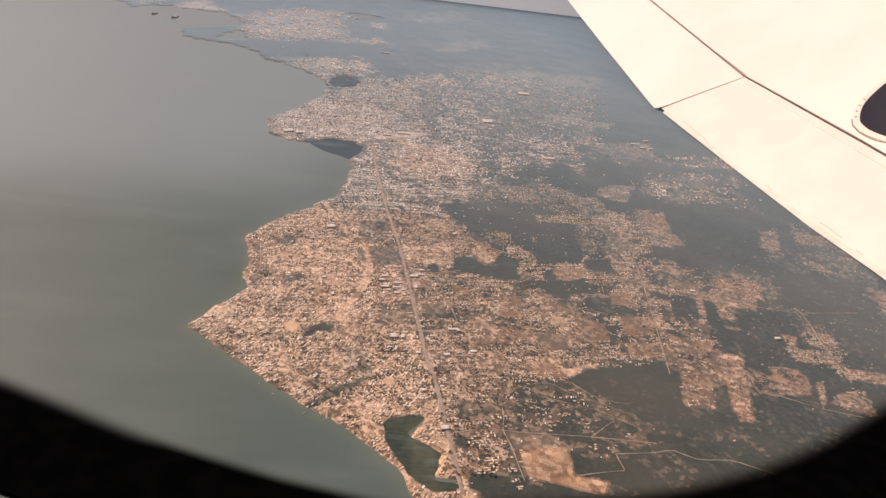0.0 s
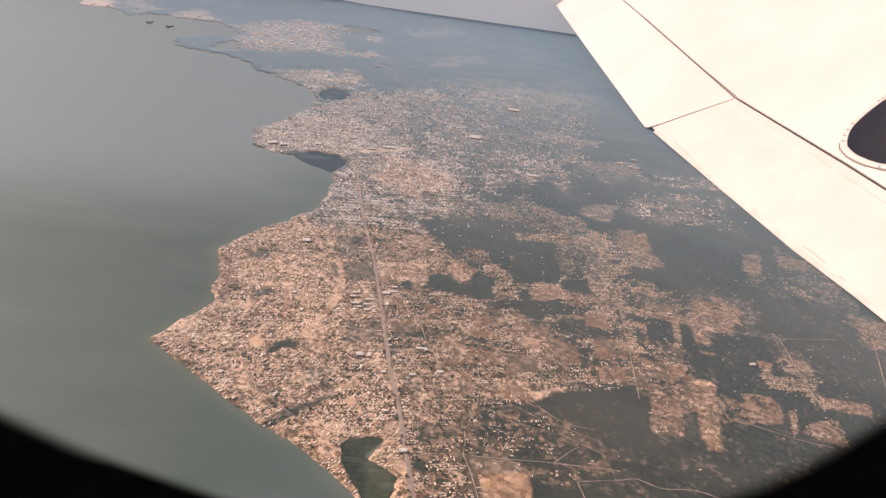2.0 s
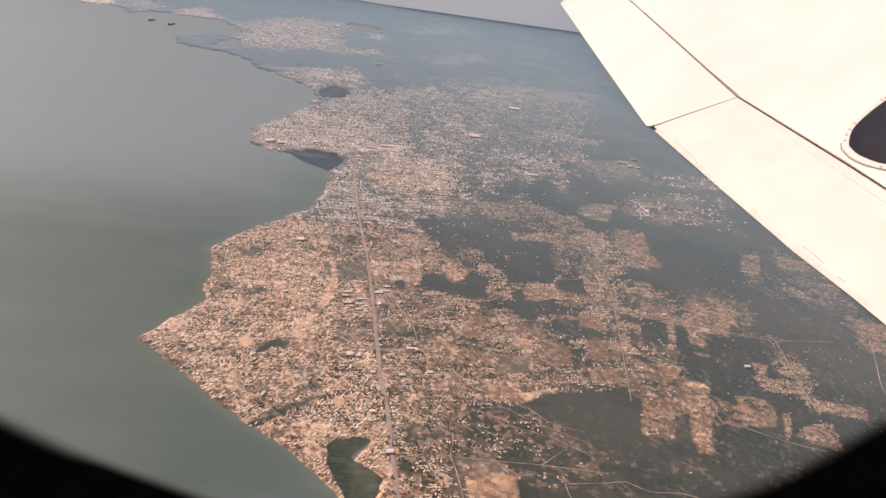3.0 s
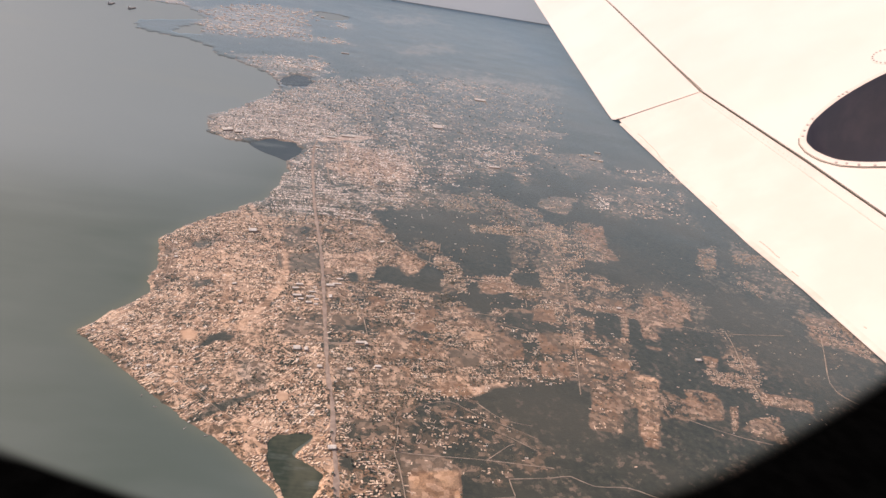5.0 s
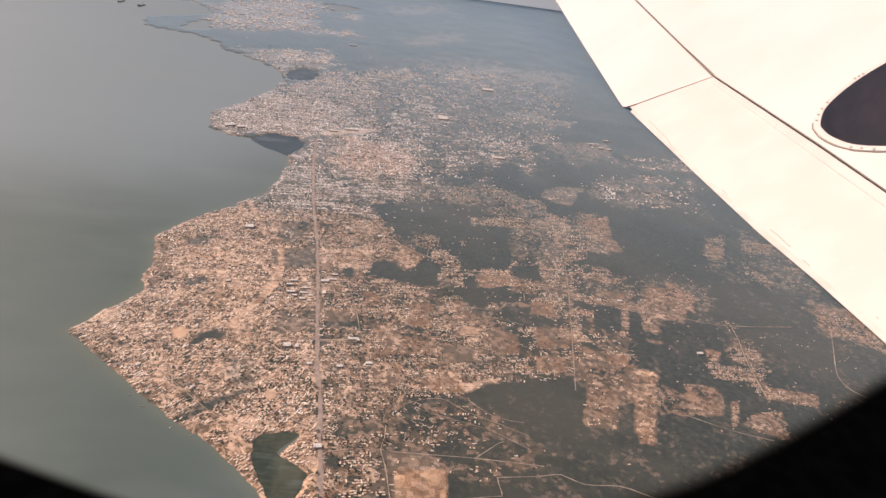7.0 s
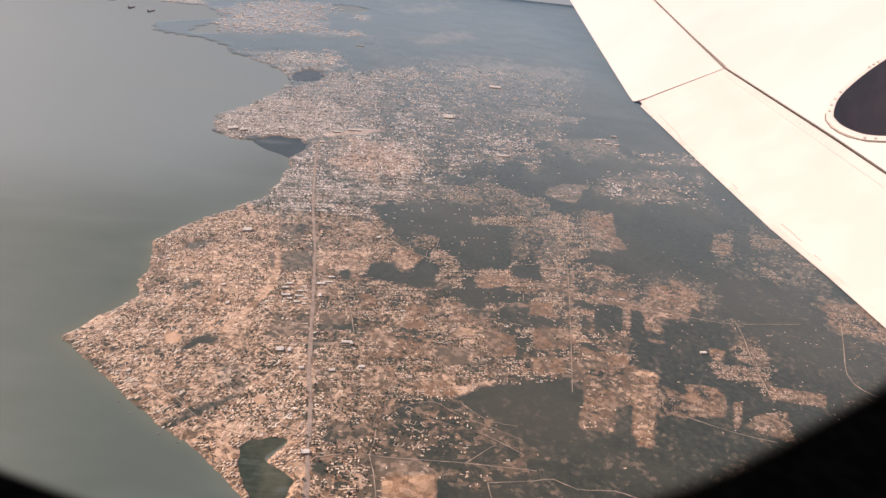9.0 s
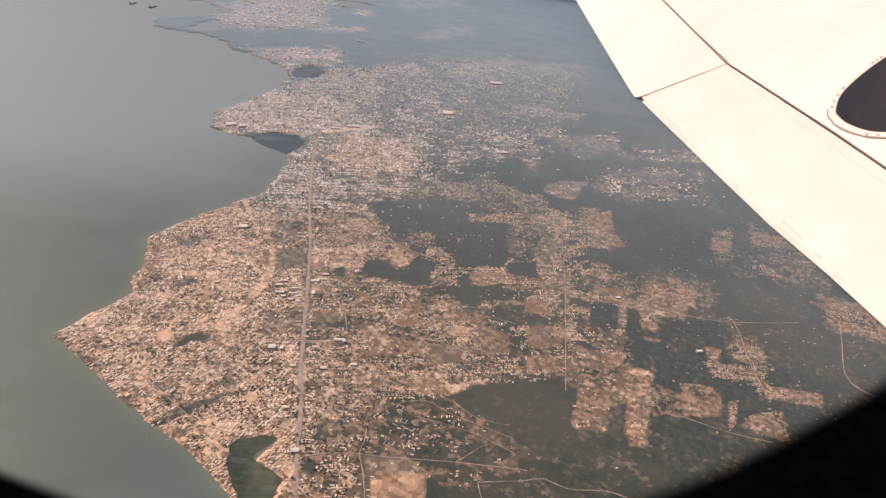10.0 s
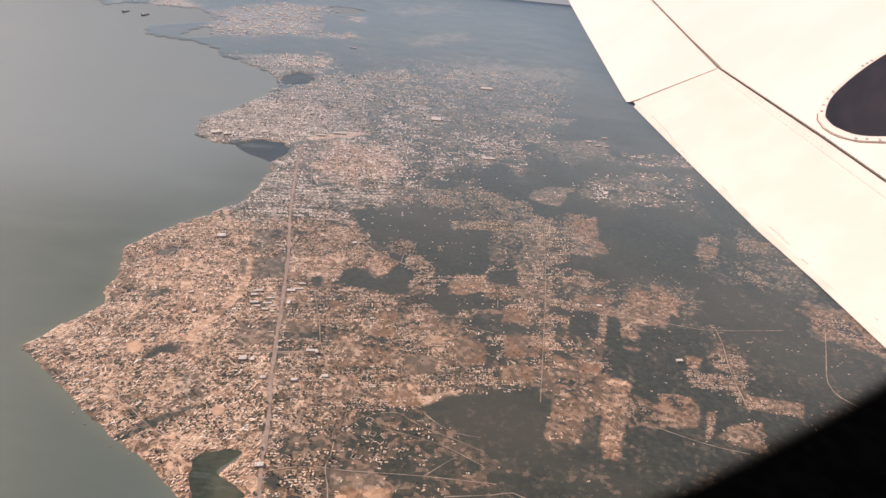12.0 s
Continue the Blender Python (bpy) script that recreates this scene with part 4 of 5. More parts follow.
def plots(x0, x1, y0, y1, gap, seed, turn=STREET_TURN):
    """House sites in rows along the streets, where the land is built up: places, turns and sizes."""
    r = np.random.default_rng(seed)
    cx, cy = (x0 + x1) / 2, (y0 + y1) / 2
    reach = math.hypot(x1 - x0, y1 - y0) / 2
    a = np.arange(-reach, reach, gap)
    u, v = [g.ravel() for g in np.meshgrid(a, a)]
    row = np.round(v / gap).astype(int)
    keep = (row % 4 != 0) | (r.random(len(u)) < 0.12)
    u, v = u[keep] + r.normal(0, gap * 0.28, keep.sum()), v[keep] + r.normal(0, gap * 0.15, keep.sum())
    x, y = cx + u * math.cos(turn) - v * math.sin(turn), cy + u * math.sin(turn) + v * math.cos(turn)
    ok = (x > x0) & (x < x1) & (y > y0) & (y < y1)
    x, y = x[ok], y[ok]
    along, across = x * math.cos(turn) + y * math.sin(turn), y * math.cos(turn) - x * math.sin(turn)
    lumps = np.clip(grain(x, y, 26) * 0.8 + grain(along * 0.22, across, 6) * 1.1 - 0.25, 0.03, 1.3)
    _, _, density = cover(x, y)
    for title, line, width in LINES:
        if title in ROADSIDE:
            gone = np.full(x.shape, 1e9)
            for a, b in zip(line[:-1], line[1:]):
                a, b = np.array(a, float), np.array(b, float)
                h = np.clip(((x - a[0]) * (b - a)[0] + (y - a[1]) * (b - a)[1]) / ((b - a) @ (b - a)), 0, 1)
                gone = np.minimum(gone, np.hypot(x - a[0] - h * (b - a)[0], y - a[1] - h * (b - a)[1]))
            density = np.maximum(density, 0.75 * np.clip(1.4 - gone / 9, 0, 1) * (grain(x, y, 30) > 0.4))
    sparse = (density < 0.95) & (density > 0.05)
    knots = grain(x + 300, y, 13) * 0.6 + grain(along * 0.3, across + 70, 5) * 0.6
    density = np.where(sparse, density * np.clip((knots - 0.45) * 7, 0.05, 2.2), density)
    ok = (r.random(len(x)) < density * lumps * 1.15) & (shore(x, y) > 1.6)
    for _, line, width in LINES:
        for a, b in zip(line[:-1], line[1:]):
            a, b = np.array(a, float), np.array(b, float)
            h = np.clip(((x - a[0]) * (b - a)[0] + (y - a[1]) * (b - a)[1]) / ((b - a) @ (b - a)), 0, 1)
            ok &= np.hypot(x - a[0] - h * (b - a)[0], y - a[1] - h * (b - a)[1]) > width * 0.5 + 1.5
    x, y = x[ok], y[ok]
    n = len(x)
    angle = turn + (grain(x, y, 150) - 0.5) * 0.9 + r.normal(0, 0.10, n) + (r.random(n) < 0.25) * math.pi / 2
    beach = inside(x, y, LAND_OUTLINE)
    strip = (beach < 26) & (y < 620) & (r.random(n) < 0.8)
    rows = (y < 640) & (x < 25 - (y - 560) * 0.17) & (r.random(n) < 0.75)
    angle = np.where(rows, math.radians(58) + r.normal(0, 0.22, n), angle)
    angle = np.where(strip, math.radians(58) + r.normal(0, 0.08, n), angle)
    size = np.stack([r.uniform(0.6, 1.9, n) * np.where(r.random(n) < 0.12, 1.5, 1.0), r.uniform(0.4, 0.9, n), r.uniform(0.5, 0.9, n)], -1) * (gap / 3.6) ** 0.8
    size[rows] *= (1.3, 0.95, 0.9)
    size[strip] *= (1.35, 0.9, 0.9)
    return x, y, angle, size


def houses_mesh(name, label, x, y, angle, size, roofs=ROOFS):
    """Many small houses with pitched roofs, in one mesh."""
    n = len(x)
    v = HOUSE_V[None] * size[:, None, :]
    c, s = np.cos(angle)[:, None], np.sin(angle)[:, None]
    verts = np.stack([v[..., 0] * c - v[..., 1] * s + x[:, None], v[..., 0] * s + v[..., 1] * c + y[:, None], v[..., 2] + soil(x, y)[:, None] - 0.4], -1)
    base = (np.arange(n) * len(HOUSE_V))[:, None, None]
    quads, tris = (HOUSE_Q[None] + base).reshape(-1, 4).tolist(), (HOUSE_T[None] + base).reshape(-1, 3).tolist()
    index = np.concatenate([np.tile([0, 0, 1, 1], n), np.zeros(6 * n, int)])
    ob = mesh_object(name, verts.reshape(-1, 3).tolist(), quads + tris, [WALLS, roofs], index)
    return tagged(ob, label, "houses", kind="stuff")


def house_model(w, d, h, rise):
    """One house: plastered walls and a pitched sheet roof with eaves."""
    thing = new("house")
    bm = box(bmesh.new(), 0, 0, -0.4, w, d, h + 0.4)
    part("wall", bm, WALL, thing)
    bm, e = bmesh.new(), 0.14
    for sgn in (-1, 1):
        a = [(-w / 2 - e, sgn * (d / 2 + e), h - 0.06), (w / 2 + e, sgn * (d / 2 + e), h - 0.06), (w / 2 + e, 0, h + rise), (-w / 2 - e, 0, h + rise)]
        lo, hi = [bm.verts.new(p) for p in a], [bm.verts.new((p[0], p[1], p[2] + 0.12)) for p in a]
        bm.faces.new(lo), bm.faces.new(hi)
        for i in range(4):
            bm.faces.new((lo[i], lo[(i + 1) % 4], hi[(i + 1) % 4], hi[i]))
    for sgn in (-1, 1):
        bm.faces.new([bm.verts.new(p) for p in ((sgn * w / 2, -d / 2, h), (sgn * w / 2, d / 2, h), (sgn * w / 2, 0, h + rise))])
    part("roof", bm, ROOF, thing)
    return tagged(thing, "small plastered house with a pitched sheet roof", "house", "houses by the lagoon")


ROADSIDE = ("diagonal road", "village road", "suburb lane", "ridge track", "hamlet row lane", "hamlet lane", "plot lane", "quarry track", "mast lane", "town street")
STRETCH = (-70, 95, 375, 500)
hx, hy, ha, hs = plots(-300, 330, 330, 1000, 2.5, 11)
chosen = (hx > STRETCH[0]) & (hx < STRETCH[1]) & (hy > STRETCH[2]) & (hy < STRETCH[3])
chosen &= np.cumsum(chosen) <= 300
models = [house_model(w, d, h, rise) for w, d, h, rise in ((1.9, 0.9, 0.45, 0.24), (2.3, 0.95, 0.5, 0.24), (1.5, 0.85, 0.4, 0.2), (2.7, 0.9, 0.45, 0.24), (1.8, 1.1, 0.5, 0.24))]
for i, (x, y, a) in enumerate(zip(hx[chosen], hy[chosen], ha[chosen])):
    m = pose(x, y, float(soil(np.array([x]), np.array([y]))[0]), 0, 0, math.degrees(a))
    if i < len(models):
        models[i].matrix_basis = m
    else:
        copy_thing(models[i % len(models)], m)
far = ~chosen & (hy > 850) & (hx < 150)
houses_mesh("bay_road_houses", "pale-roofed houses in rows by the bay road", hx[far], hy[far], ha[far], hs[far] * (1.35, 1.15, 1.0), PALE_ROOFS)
rest = ~chosen & ~far
west = rest & (hx < 30 - (hy - 560) * 0.17)
houses_mesh("town_houses", "dense small houses with pale and rusty roofs", hx[west], hy[west], ha[west], hs[west] * (1.28, 1.12, 1.0))
east = rest & ~west
houses_mesh("suburb_houses", "scattered small houses among dry gardens", hx[east], hy[east], ha[east], hs[east] * 1.02, DULL_ROOFS)
houses_mesh("eastern_hamlets", "small roofs of hamlets among the woods", *plots(330, 720, 380, 1000, 2.2, 12, radians(4)), roofs=WORN_ROOFS)
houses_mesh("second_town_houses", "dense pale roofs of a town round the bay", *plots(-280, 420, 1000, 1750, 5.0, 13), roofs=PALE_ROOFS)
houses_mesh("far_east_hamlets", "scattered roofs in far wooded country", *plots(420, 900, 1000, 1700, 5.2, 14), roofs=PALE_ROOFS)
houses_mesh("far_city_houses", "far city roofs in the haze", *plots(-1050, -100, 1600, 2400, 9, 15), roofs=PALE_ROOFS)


def compound_walls(name, label, x0, x1, y0, y1, gap, seed, turn, thick, lowest, highest, material):
    """Yard walls in rows along the lanes: most of the sides of many small rectangles, in one mesh."""
    r = np.random.default_rng(seed)
    nu, nv = int((x1 - x0) / gap), int((y1 - y0) / gap)
    u, v = [g.ravel() for g in np.meshgrid(np.arange(nu) * gap, np.arange(nv) * gap)]
    x, y = x0 + u + r.normal(0, gap * 0.12, len(u)) + v * math.sin(-turn), y0 + v + r.normal(0, gap * 0.12, len(u)) + u * math.sin(turn)
    _, _, density = cover(x, y)
    knots = np.clip((grain(x + 40, y, 30) * 0.6 + grain(x, y + 90, 9) * 0.7 - 0.68) * 5, 0, 0.8)
    ok = (density > lowest) & (density < highest) & (r.random(len(x)) < knots) & (shore(x, y) > 8)
    for _, line, width in LINES:
        for a, b in zip(line[:-1], line[1:]):
            a, b = np.array(a, float), np.array(b, float)
            h = np.clip(((x - a[0]) * (b - a)[0] + (y - a[1]) * (b - a)[1]) / ((b - a) @ (b - a)), 0, 1)
            ok &= np.hypot(x - a[0] - h * (b - a)[0], y - a[1] - h * (b - a)[1]) > width * 0.5 + gap * 0.6
    x, y = x[ok], y[ok]
    n = len(x)
    w, d = gap * r.uniform(0.4, 1.15, n), gap * r.uniform(0.4, 1.0, n)
    ang = turn + r.normal(0, 0.10, n) + (grain(x, y, 120) - 0.5) * 1.0
    pos, half, lean = [], [], []
    for side in range(4):
        use = r.random(n) < 0.45
        flat = side < 2
        s = 1 if side % 2 else -1
        ox, oy = (np.zeros(n), s * d / 2) if flat else (s * w / 2, np.zeros(n))
        c, q = np.cos(ang), np.sin(ang)
        pos.append(np.stack([x + ox * c - oy * q, y + ox * q + oy * c], -1)[use])
        half.append((w / 2 if flat else d / 2)[use])
        lean.append((ang + (0 if flat else math.pi / 2))[use])
    pos, half, lean = np.concatenate(pos), np.concatenate(half), np.concatenate(lean)
    m = len(pos)
    corner = np.array([(-1, -1, 0), (1, -1, 0), (1, 1, 0), (-1, 1, 0), (-1, -1, 1), (1, -1, 1), (1, 1, 1), (-1, 1, 1)], float)
    size = np.stack([half, thick * r.uniform(0.35, 0.65, m), r.uniform(0.5, 0.9, m)], -1)
    p = corner[None] * size[:, None]
    c, q = np.cos(lean)[:, None], np.sin(lean)[:, None]
    base = soil(pos[:, 0], pos[:, 1])[:, None] - 0.3
    verts = np.stack([p[..., 0] * c - p[..., 1] * q + pos[:, :1], p[..., 0] * q + p[..., 1] * c + pos[:, 1:], p[..., 2] + base], -1)
    quads = np.array([(0, 1, 5, 4), (1, 2, 6, 5), (2, 3, 7, 6), (3, 0, 4, 7), (4, 5, 6, 7)])
    faces = (quads[None] + (np.arange(m) * 8)[:, None, None]).reshape(-1, 4)
    return tagged(mesh_object(name, verts.reshape(-1, 3).tolist(), faces.tolist(), [material]), label, "walls", kind="stuff")


compound_walls("suburb_yard_walls", "pale low yard walls among the suburb's gardens", 0, 330, 340, 1000, 4.7, 51, radians(-3), 0.54, 0.18, 0.9, YARD_WALL)
compound_walls("hamlet_yard_walls", "pale low yard walls of hamlets by the woods", 330, 700, 380, 900, 4.4, 52, radians(4), 0.46, 0.22, 1.1, HAMLET_WALL)
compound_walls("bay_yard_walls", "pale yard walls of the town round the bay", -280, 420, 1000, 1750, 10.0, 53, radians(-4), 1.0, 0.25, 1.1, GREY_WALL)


def hall_model(w, d, h):
    """A long low hall with a pale ribbed roof."""
    thing = new("hall")
    part("wall", box(bmesh.new(), 0, 0, -0.4, w, d, h + 0.4), WALL, thing)
    bm = bmesh.new()
    n, last = max(8, int(w / 0.6)), None
    for i in range(n + 1):
        x, lift = -w / 2 + i * w / n, 0.1 if i % 4 in (1, 2) else 0.0
        now = [bm.verts.new(p) for p in ((x, -d / 2 - 0.2, h + lift), (x, 0, h + d * 0.12 + lift), (x, d / 2 + 0.2, h + lift))]
        if last:
            bm.faces.new((last[0], now[0], now[1], last[1])), bm.faces.new((last[1], now[1], now[2], last[2]))
        last = now
    part("roof", bm, WHITE_ROOF, thing)
    return tagged(thing, "long low hall with a pale sheet-metal roof", "building", "large pale-roofed buildings")


for x, y, turn, w, d, h in (
    (39, 429, 10, 6.8, 3.8, 1.75),
    (50, 575, 8, 10.5, 3, 1.54),
    (-10, 554, 10, 6.8, 5.2, 1.54),
    (-1, 554, 100, 5.2, 3, 1.54),
    (-25, 646, 10, 9, 3, 1.68),
    (-29, 660, 10, 6.8, 2.6, 1.54),
    (-11, 635, 10, 6, 3, 1.68),
    (-26, 669, 10, 7.5, 2.6, 1.4),
    (15, 530, 10, 4.5, 3, 1.4),
    (7, 675, 10, 9, 3.8, 1.68),
    (10, 652, 100, 6, 3, 1.4),
    (-102, 780, 14, 9.8, 6.8, 2.1),
    (-79, 620, 30, 3.8, 3, 1.4),
    (-93, 653, 20, 4.5, 2.2, 1.4),
    (-130, 503, 40, 3.8, 2.2, 1.4),
    (-167, 693, 20, 3.8, 2.2, 1.4),
    (-25, 1182, 8, 22.5, 6.8, 2.1),
    (-53, 1163, 8, 13.5, 6, 2.1),
    (-221, 1125, 30, 16.5, 10.5, 2.8),
    (-202, 1122, 30, 12, 7.5, 2.8),
    (137, 1318, 5, 18, 19.5, 2.1),
    (-147, 1151, 20, 10.5, 6.8, 2.1),
    (-68, 1107, 10, 7.5, 5.2, 2.1),
    (240, 1571, 5, 25.5, 15, 2.1),
    (426, 1278, 8, 10.5, 4.5, 2.1),
    (440, 1261, 8, 10.5, 4.5, 2.1),
    (461, 1309, 8, 10.5, 4.5, 2.1),
    (456, 1259, 8, 9, 4.5, 2.1),
    (235, 1135, 10, 19.5, 6, 2.1),
    (-98, 1823, 8, 19.5, 6, 2.1),
    (55, 573, 10, 3, 3, 2.1),
    (418, 619, 8, 6.8, 3, 1.4),
    (350, 708, 4, 6, 3, 1.4),
    (69, 540, 10, 6, 3, 1.4),
    (43, 531, 10, 5.2, 3, 1.4),
    (100, 638, 10, 4.5, 2.2, 1.4),
    (-10, 657, 8, 7.5, 2.0, 1.2),
    (-11, 647, 8, 9.0, 2.2, 1.2),
    (-4, 643, 8, 5.0, 2.0, 1.2),
    (-20, 640, 8, 5.5, 2.0, 1.2),
    (-3, 633, 8, 4.0, 2.4, 1.2),
    (14, 680, 8, 10.0, 2.0, 1.2),
    (17, 807, 8, 4.5, 3.2, 1.2),
    (58, 797, 30, 6.0, 3.6, 1.2),
    (16, 691, 8, 7.0, 2.0, 1.2),
):
    hall_model(w, d, h).matrix_basis = pose(x, y, 1.4, 0, 0, turn)
r = np.random.default_rng(21)
for k in range(58):
    u, v = r.random(2)
    x, y = -500 + 250 * u + 60 * v, 1850 + 400 * v + 60 * u
    hall_model(r.uniform(5, 14), r.uniform(6, 13), r.uniform(0.8, 1.5)).matrix_basis = pose(x, y, 1.4, 0, 0, r.choice((10, 100, 14, -8)))

# ---------------------------------------------------------------- trees
ICO_P = (1 + 5 ** 0.5) / 2
ICO_V = np.array([(-1, ICO_P, 0), (1, ICO_P, 0), (-1, -ICO_P, 0), (1, -ICO_P, 0), (0, -1, ICO_P), (0, 1, ICO_P), (0, -1, -ICO_P), (0, 1, -ICO_P), (ICO_P, 0, -1), (ICO_P, 0, 1), (-ICO_P, 0, -1), (-ICO_P, 0, 1)]) / 1.902
ICO_F = np.array([(0, 11, 5), (0, 5, 1), (0, 1, 7), (0, 7, 10), (0, 10, 11), (1, 5, 9), (5, 11, 4), (11, 10, 2), (10, 7, 6), (7, 1, 8), (3, 9, 4), (3, 4, 2), (3, 2, 6), (3, 6, 8), (3, 8, 9), (4, 9, 5), (2, 4, 11), (6, 2, 10), (8, 6, 7), (9, 8, 1)])


def canopy(name, label, x0, x1, y0, y1, count, size, seed, want):
    """Ragged tree crowns scattered by how much the land cover wants them."""
    r = np.random.default_rng(seed)
    x, y = r.uniform(x0, x1, count), r.uniform(y0, y1, count)
    bare, _, density = cover(x, y)
    ok = (r.random(count) < want(bare, density) * np.clip(grain(x, y, 18) * 1.8 - 0.35, 0.05, 1)) & (shore(x, y) > 3)
    for _, line, width in LINES:
        for a, b in zip(line[:-1], line[1:]):
            a, b = np.array(a, float), np.array(b, float)
            h = np.clip(((x - a[0]) * (b - a)[0] + (y - a[1]) * (b - a)[1]) / ((b - a) @ (b - a)), 0, 1)
            ok &= np.hypot(x - a[0] - h * (b - a)[0], y - a[1] - h * (b - a)[1]) > width * 0.5 + 1.0
    x, y = x[ok], y[ok]
    n = len(x)
    rad = size * r.uniform(0.5, 1.25, n)
    v = ICO_V[None] * r.uniform(0.6, 1.25, (n, 12, 1)) * rad[:, None, None]
    verts = np.stack([v[..., 0] + x[:, None], v[..., 1] + y[:, None], v[..., 2] * 0.7 + soil(x, y)[:, None] + rad[:, None] * 0.55], -1)
    faces = (ICO_F[None] + (np.arange(n) * 12)[:, None, None]).reshape(-1, 3)
    return tagged(mesh_object(name, verts.reshape(-1, 3).tolist(), faces.tolist(), [LEAVES]), label, "trees", kind="stuff")


canopy("town_trees", "dark green garden trees between the houses", -260, 260, 340, 1000, 150000, 0.70, 31, lambda b, h: np.clip(h * 0.42, 0, 0.34) * np.clip((0.72 - b) * 4, 0.12, 1))
canopy("scrub_trees", "dark scrub and woodland crowns", -60, 620, 340, 1000, 40000, 0.85, 32, lambda b, h: np.clip(b * 1.2 - 0.15, 0.0, 0.3) * (b < 0.45))
canopy("bay_trees", "dark green trees between the roofs of the bay town", -300, 420, 1000, 1700, 13000, 1.1, 33, lambda b, h: np.clip(h * 0.9, 0.05, 0.8))


def tree_model(seed, height):
    """A tree: tapered trunk with limbs and a crown of many clumps."""
    r = random.Random(seed)
    thing = new("tree")
    bm = bmesh.new()
    ring = lambda p, rad: [bm.verts.new((p[0] + rad * math.cos(k * math.tau / 6), p[1] + rad * math.sin(k * math.tau / 6), p[2])) for k in range(6)]

    def limb(p, q, r0, r1):
        a, b = ring(p, r0), ring(q, r1)
        for k in range(6):
            bm.faces.new((a[k], a[(k + 1) % 6], b[(k + 1) % 6], b[k]))

    limb((0, 0, -0.3), (0.05, 0.03, height * 0.55), 0.13, 0.07)
    tips = [(0, 0, height * 0.8)]
    for k in range(5):
        a, out = k * 1.256 + r.random(), height * r.uniform(0.22, 0.4)
        tip = (out * math.cos(a), out * math.sin(a), height * r.uniform(0.6, 0.85))
        limb((0.04, 0.02, height * 0.45), tip, 0.06, 0.02)
        tips.append(tip)
    part("trunk", bm, BARK, thing)
    bm = bmesh.new()
    for tip in tips:
        for k in range(4):
            c = Vector(tip) + Vector((r.gauss(0, 0.22), r.gauss(0, 0.22), r.gauss(0, 0.14))) * height * 0.6
            made = bmesh.ops.create_icosphere(bm, subdivisions=1, radius=height * r.uniform(0.10, 0.20), matrix=Matrix.Translation(c))
            for v in made["verts"]:
                v.co += (v.co - c) * r.uniform(-0.35, 0.35)
    part("crown", bm, LEAF, thing)
    return tagged(thing, "broad dark green garden tree with a ragged crown", "tree", "trees by the lagoon")


r = np.random.default_rng(41)
tx, ty = r.uniform(STRETCH[0], STRETCH[1], 420), r.uniform(STRETCH[2], STRETCH[3], 420)
keep = shore(tx, ty) > 5
tx, ty = tx[keep][:90], ty[keep][:90]
trees = [tree_model(s, h) for s, h in ((1, 1.8), (2, 2.2), (3, 1.6), (4, 2.5))]
for i, (x, y) in enumerate(zip(tx, ty)):
    m = pose(x, y, 1.4, 0, 0, (i * 77) % 360)
    if i < len(trees):
        trees[i].matrix_basis = m
    else:
        copy_thing(trees[i % 4], m)


# ---------------------------------------------------------------- ships and boats
def ship_model(name, length, label):
    """A ship: hull with a raked bow, deckhouse aft, funnel and mast."""
    thing = new(name)
    bm, w = bmesh.new(), length * 0.16
    plan = ((-0.5, 0.8), (-0.45, 1), (0.28, 1), (0.42, 0.6), (0.5, 0.04))
    rings = []
    for z, k in ((-1.0, 0.8), (length * 0.09, 1.0)):
        rings.append([bm.verts.new((px * length * (1 if z > 0 else 0.95), s * py * w / 2 * k, z)) for s, seq in ((-1, plan), (1, plan[::-1])) for px, py in seq])
    n = len(rings[0])
    bm.faces.new(rings[0]), bm.faces.new(rings[1])
    for i in range(n):
        bm.faces.new((rings[0][i], rings[0][(i + 1) % n], rings[1][(i + 1) % n], rings[1][i]))
    part("hull", bm, HULL, thing)
    deck = length * 0.09
    house = box(bmesh.new(), -length * 0.36, 0, deck, length * 0.14, w * 0.8, length * 0.10, 0.9)
    box(house, -length * 0.35, 0, deck + length * 0.10, length * 0.09, w * 0.9, length * 0.03)
    part("deckhouse", house, SHIP_WHITE, thing)
    part("funnel", box(bmesh.new(), -length * 0.43, 0, deck + length * 0.02, length * 0.04, w * 0.3, length * 0.14, 0.8), HULL, thing)
    part("mast", box(bmesh.new(), length * 0.25, 0, deck, length * 0.012, length * 0.012, length * 0.12, 0.6), HULL, thing)
    return tagged(thing, label, "ship" if length > 12 else "boat")


ship_model("cargo_ship", 30, "grey cargo ship at anchor off the port").matrix_basis = pose(-742, 1968, 0, 0, 0, 78)
ship_model("cargo_ship", 32, "dark low freighter moored near the island").matrix_basis = pose(-682, 1951, 0, 0, 0, 75)
for x, y, turn in ((-108, 455, 0), (-60, 429, 30), (-78, 435, 60), (-123, 467, 90)):
    ship_model("fishing_boat", 3.2, "small pale fishing boat near the beach").matrix_basis = pose(x, y, 0, 0, 0, turn)

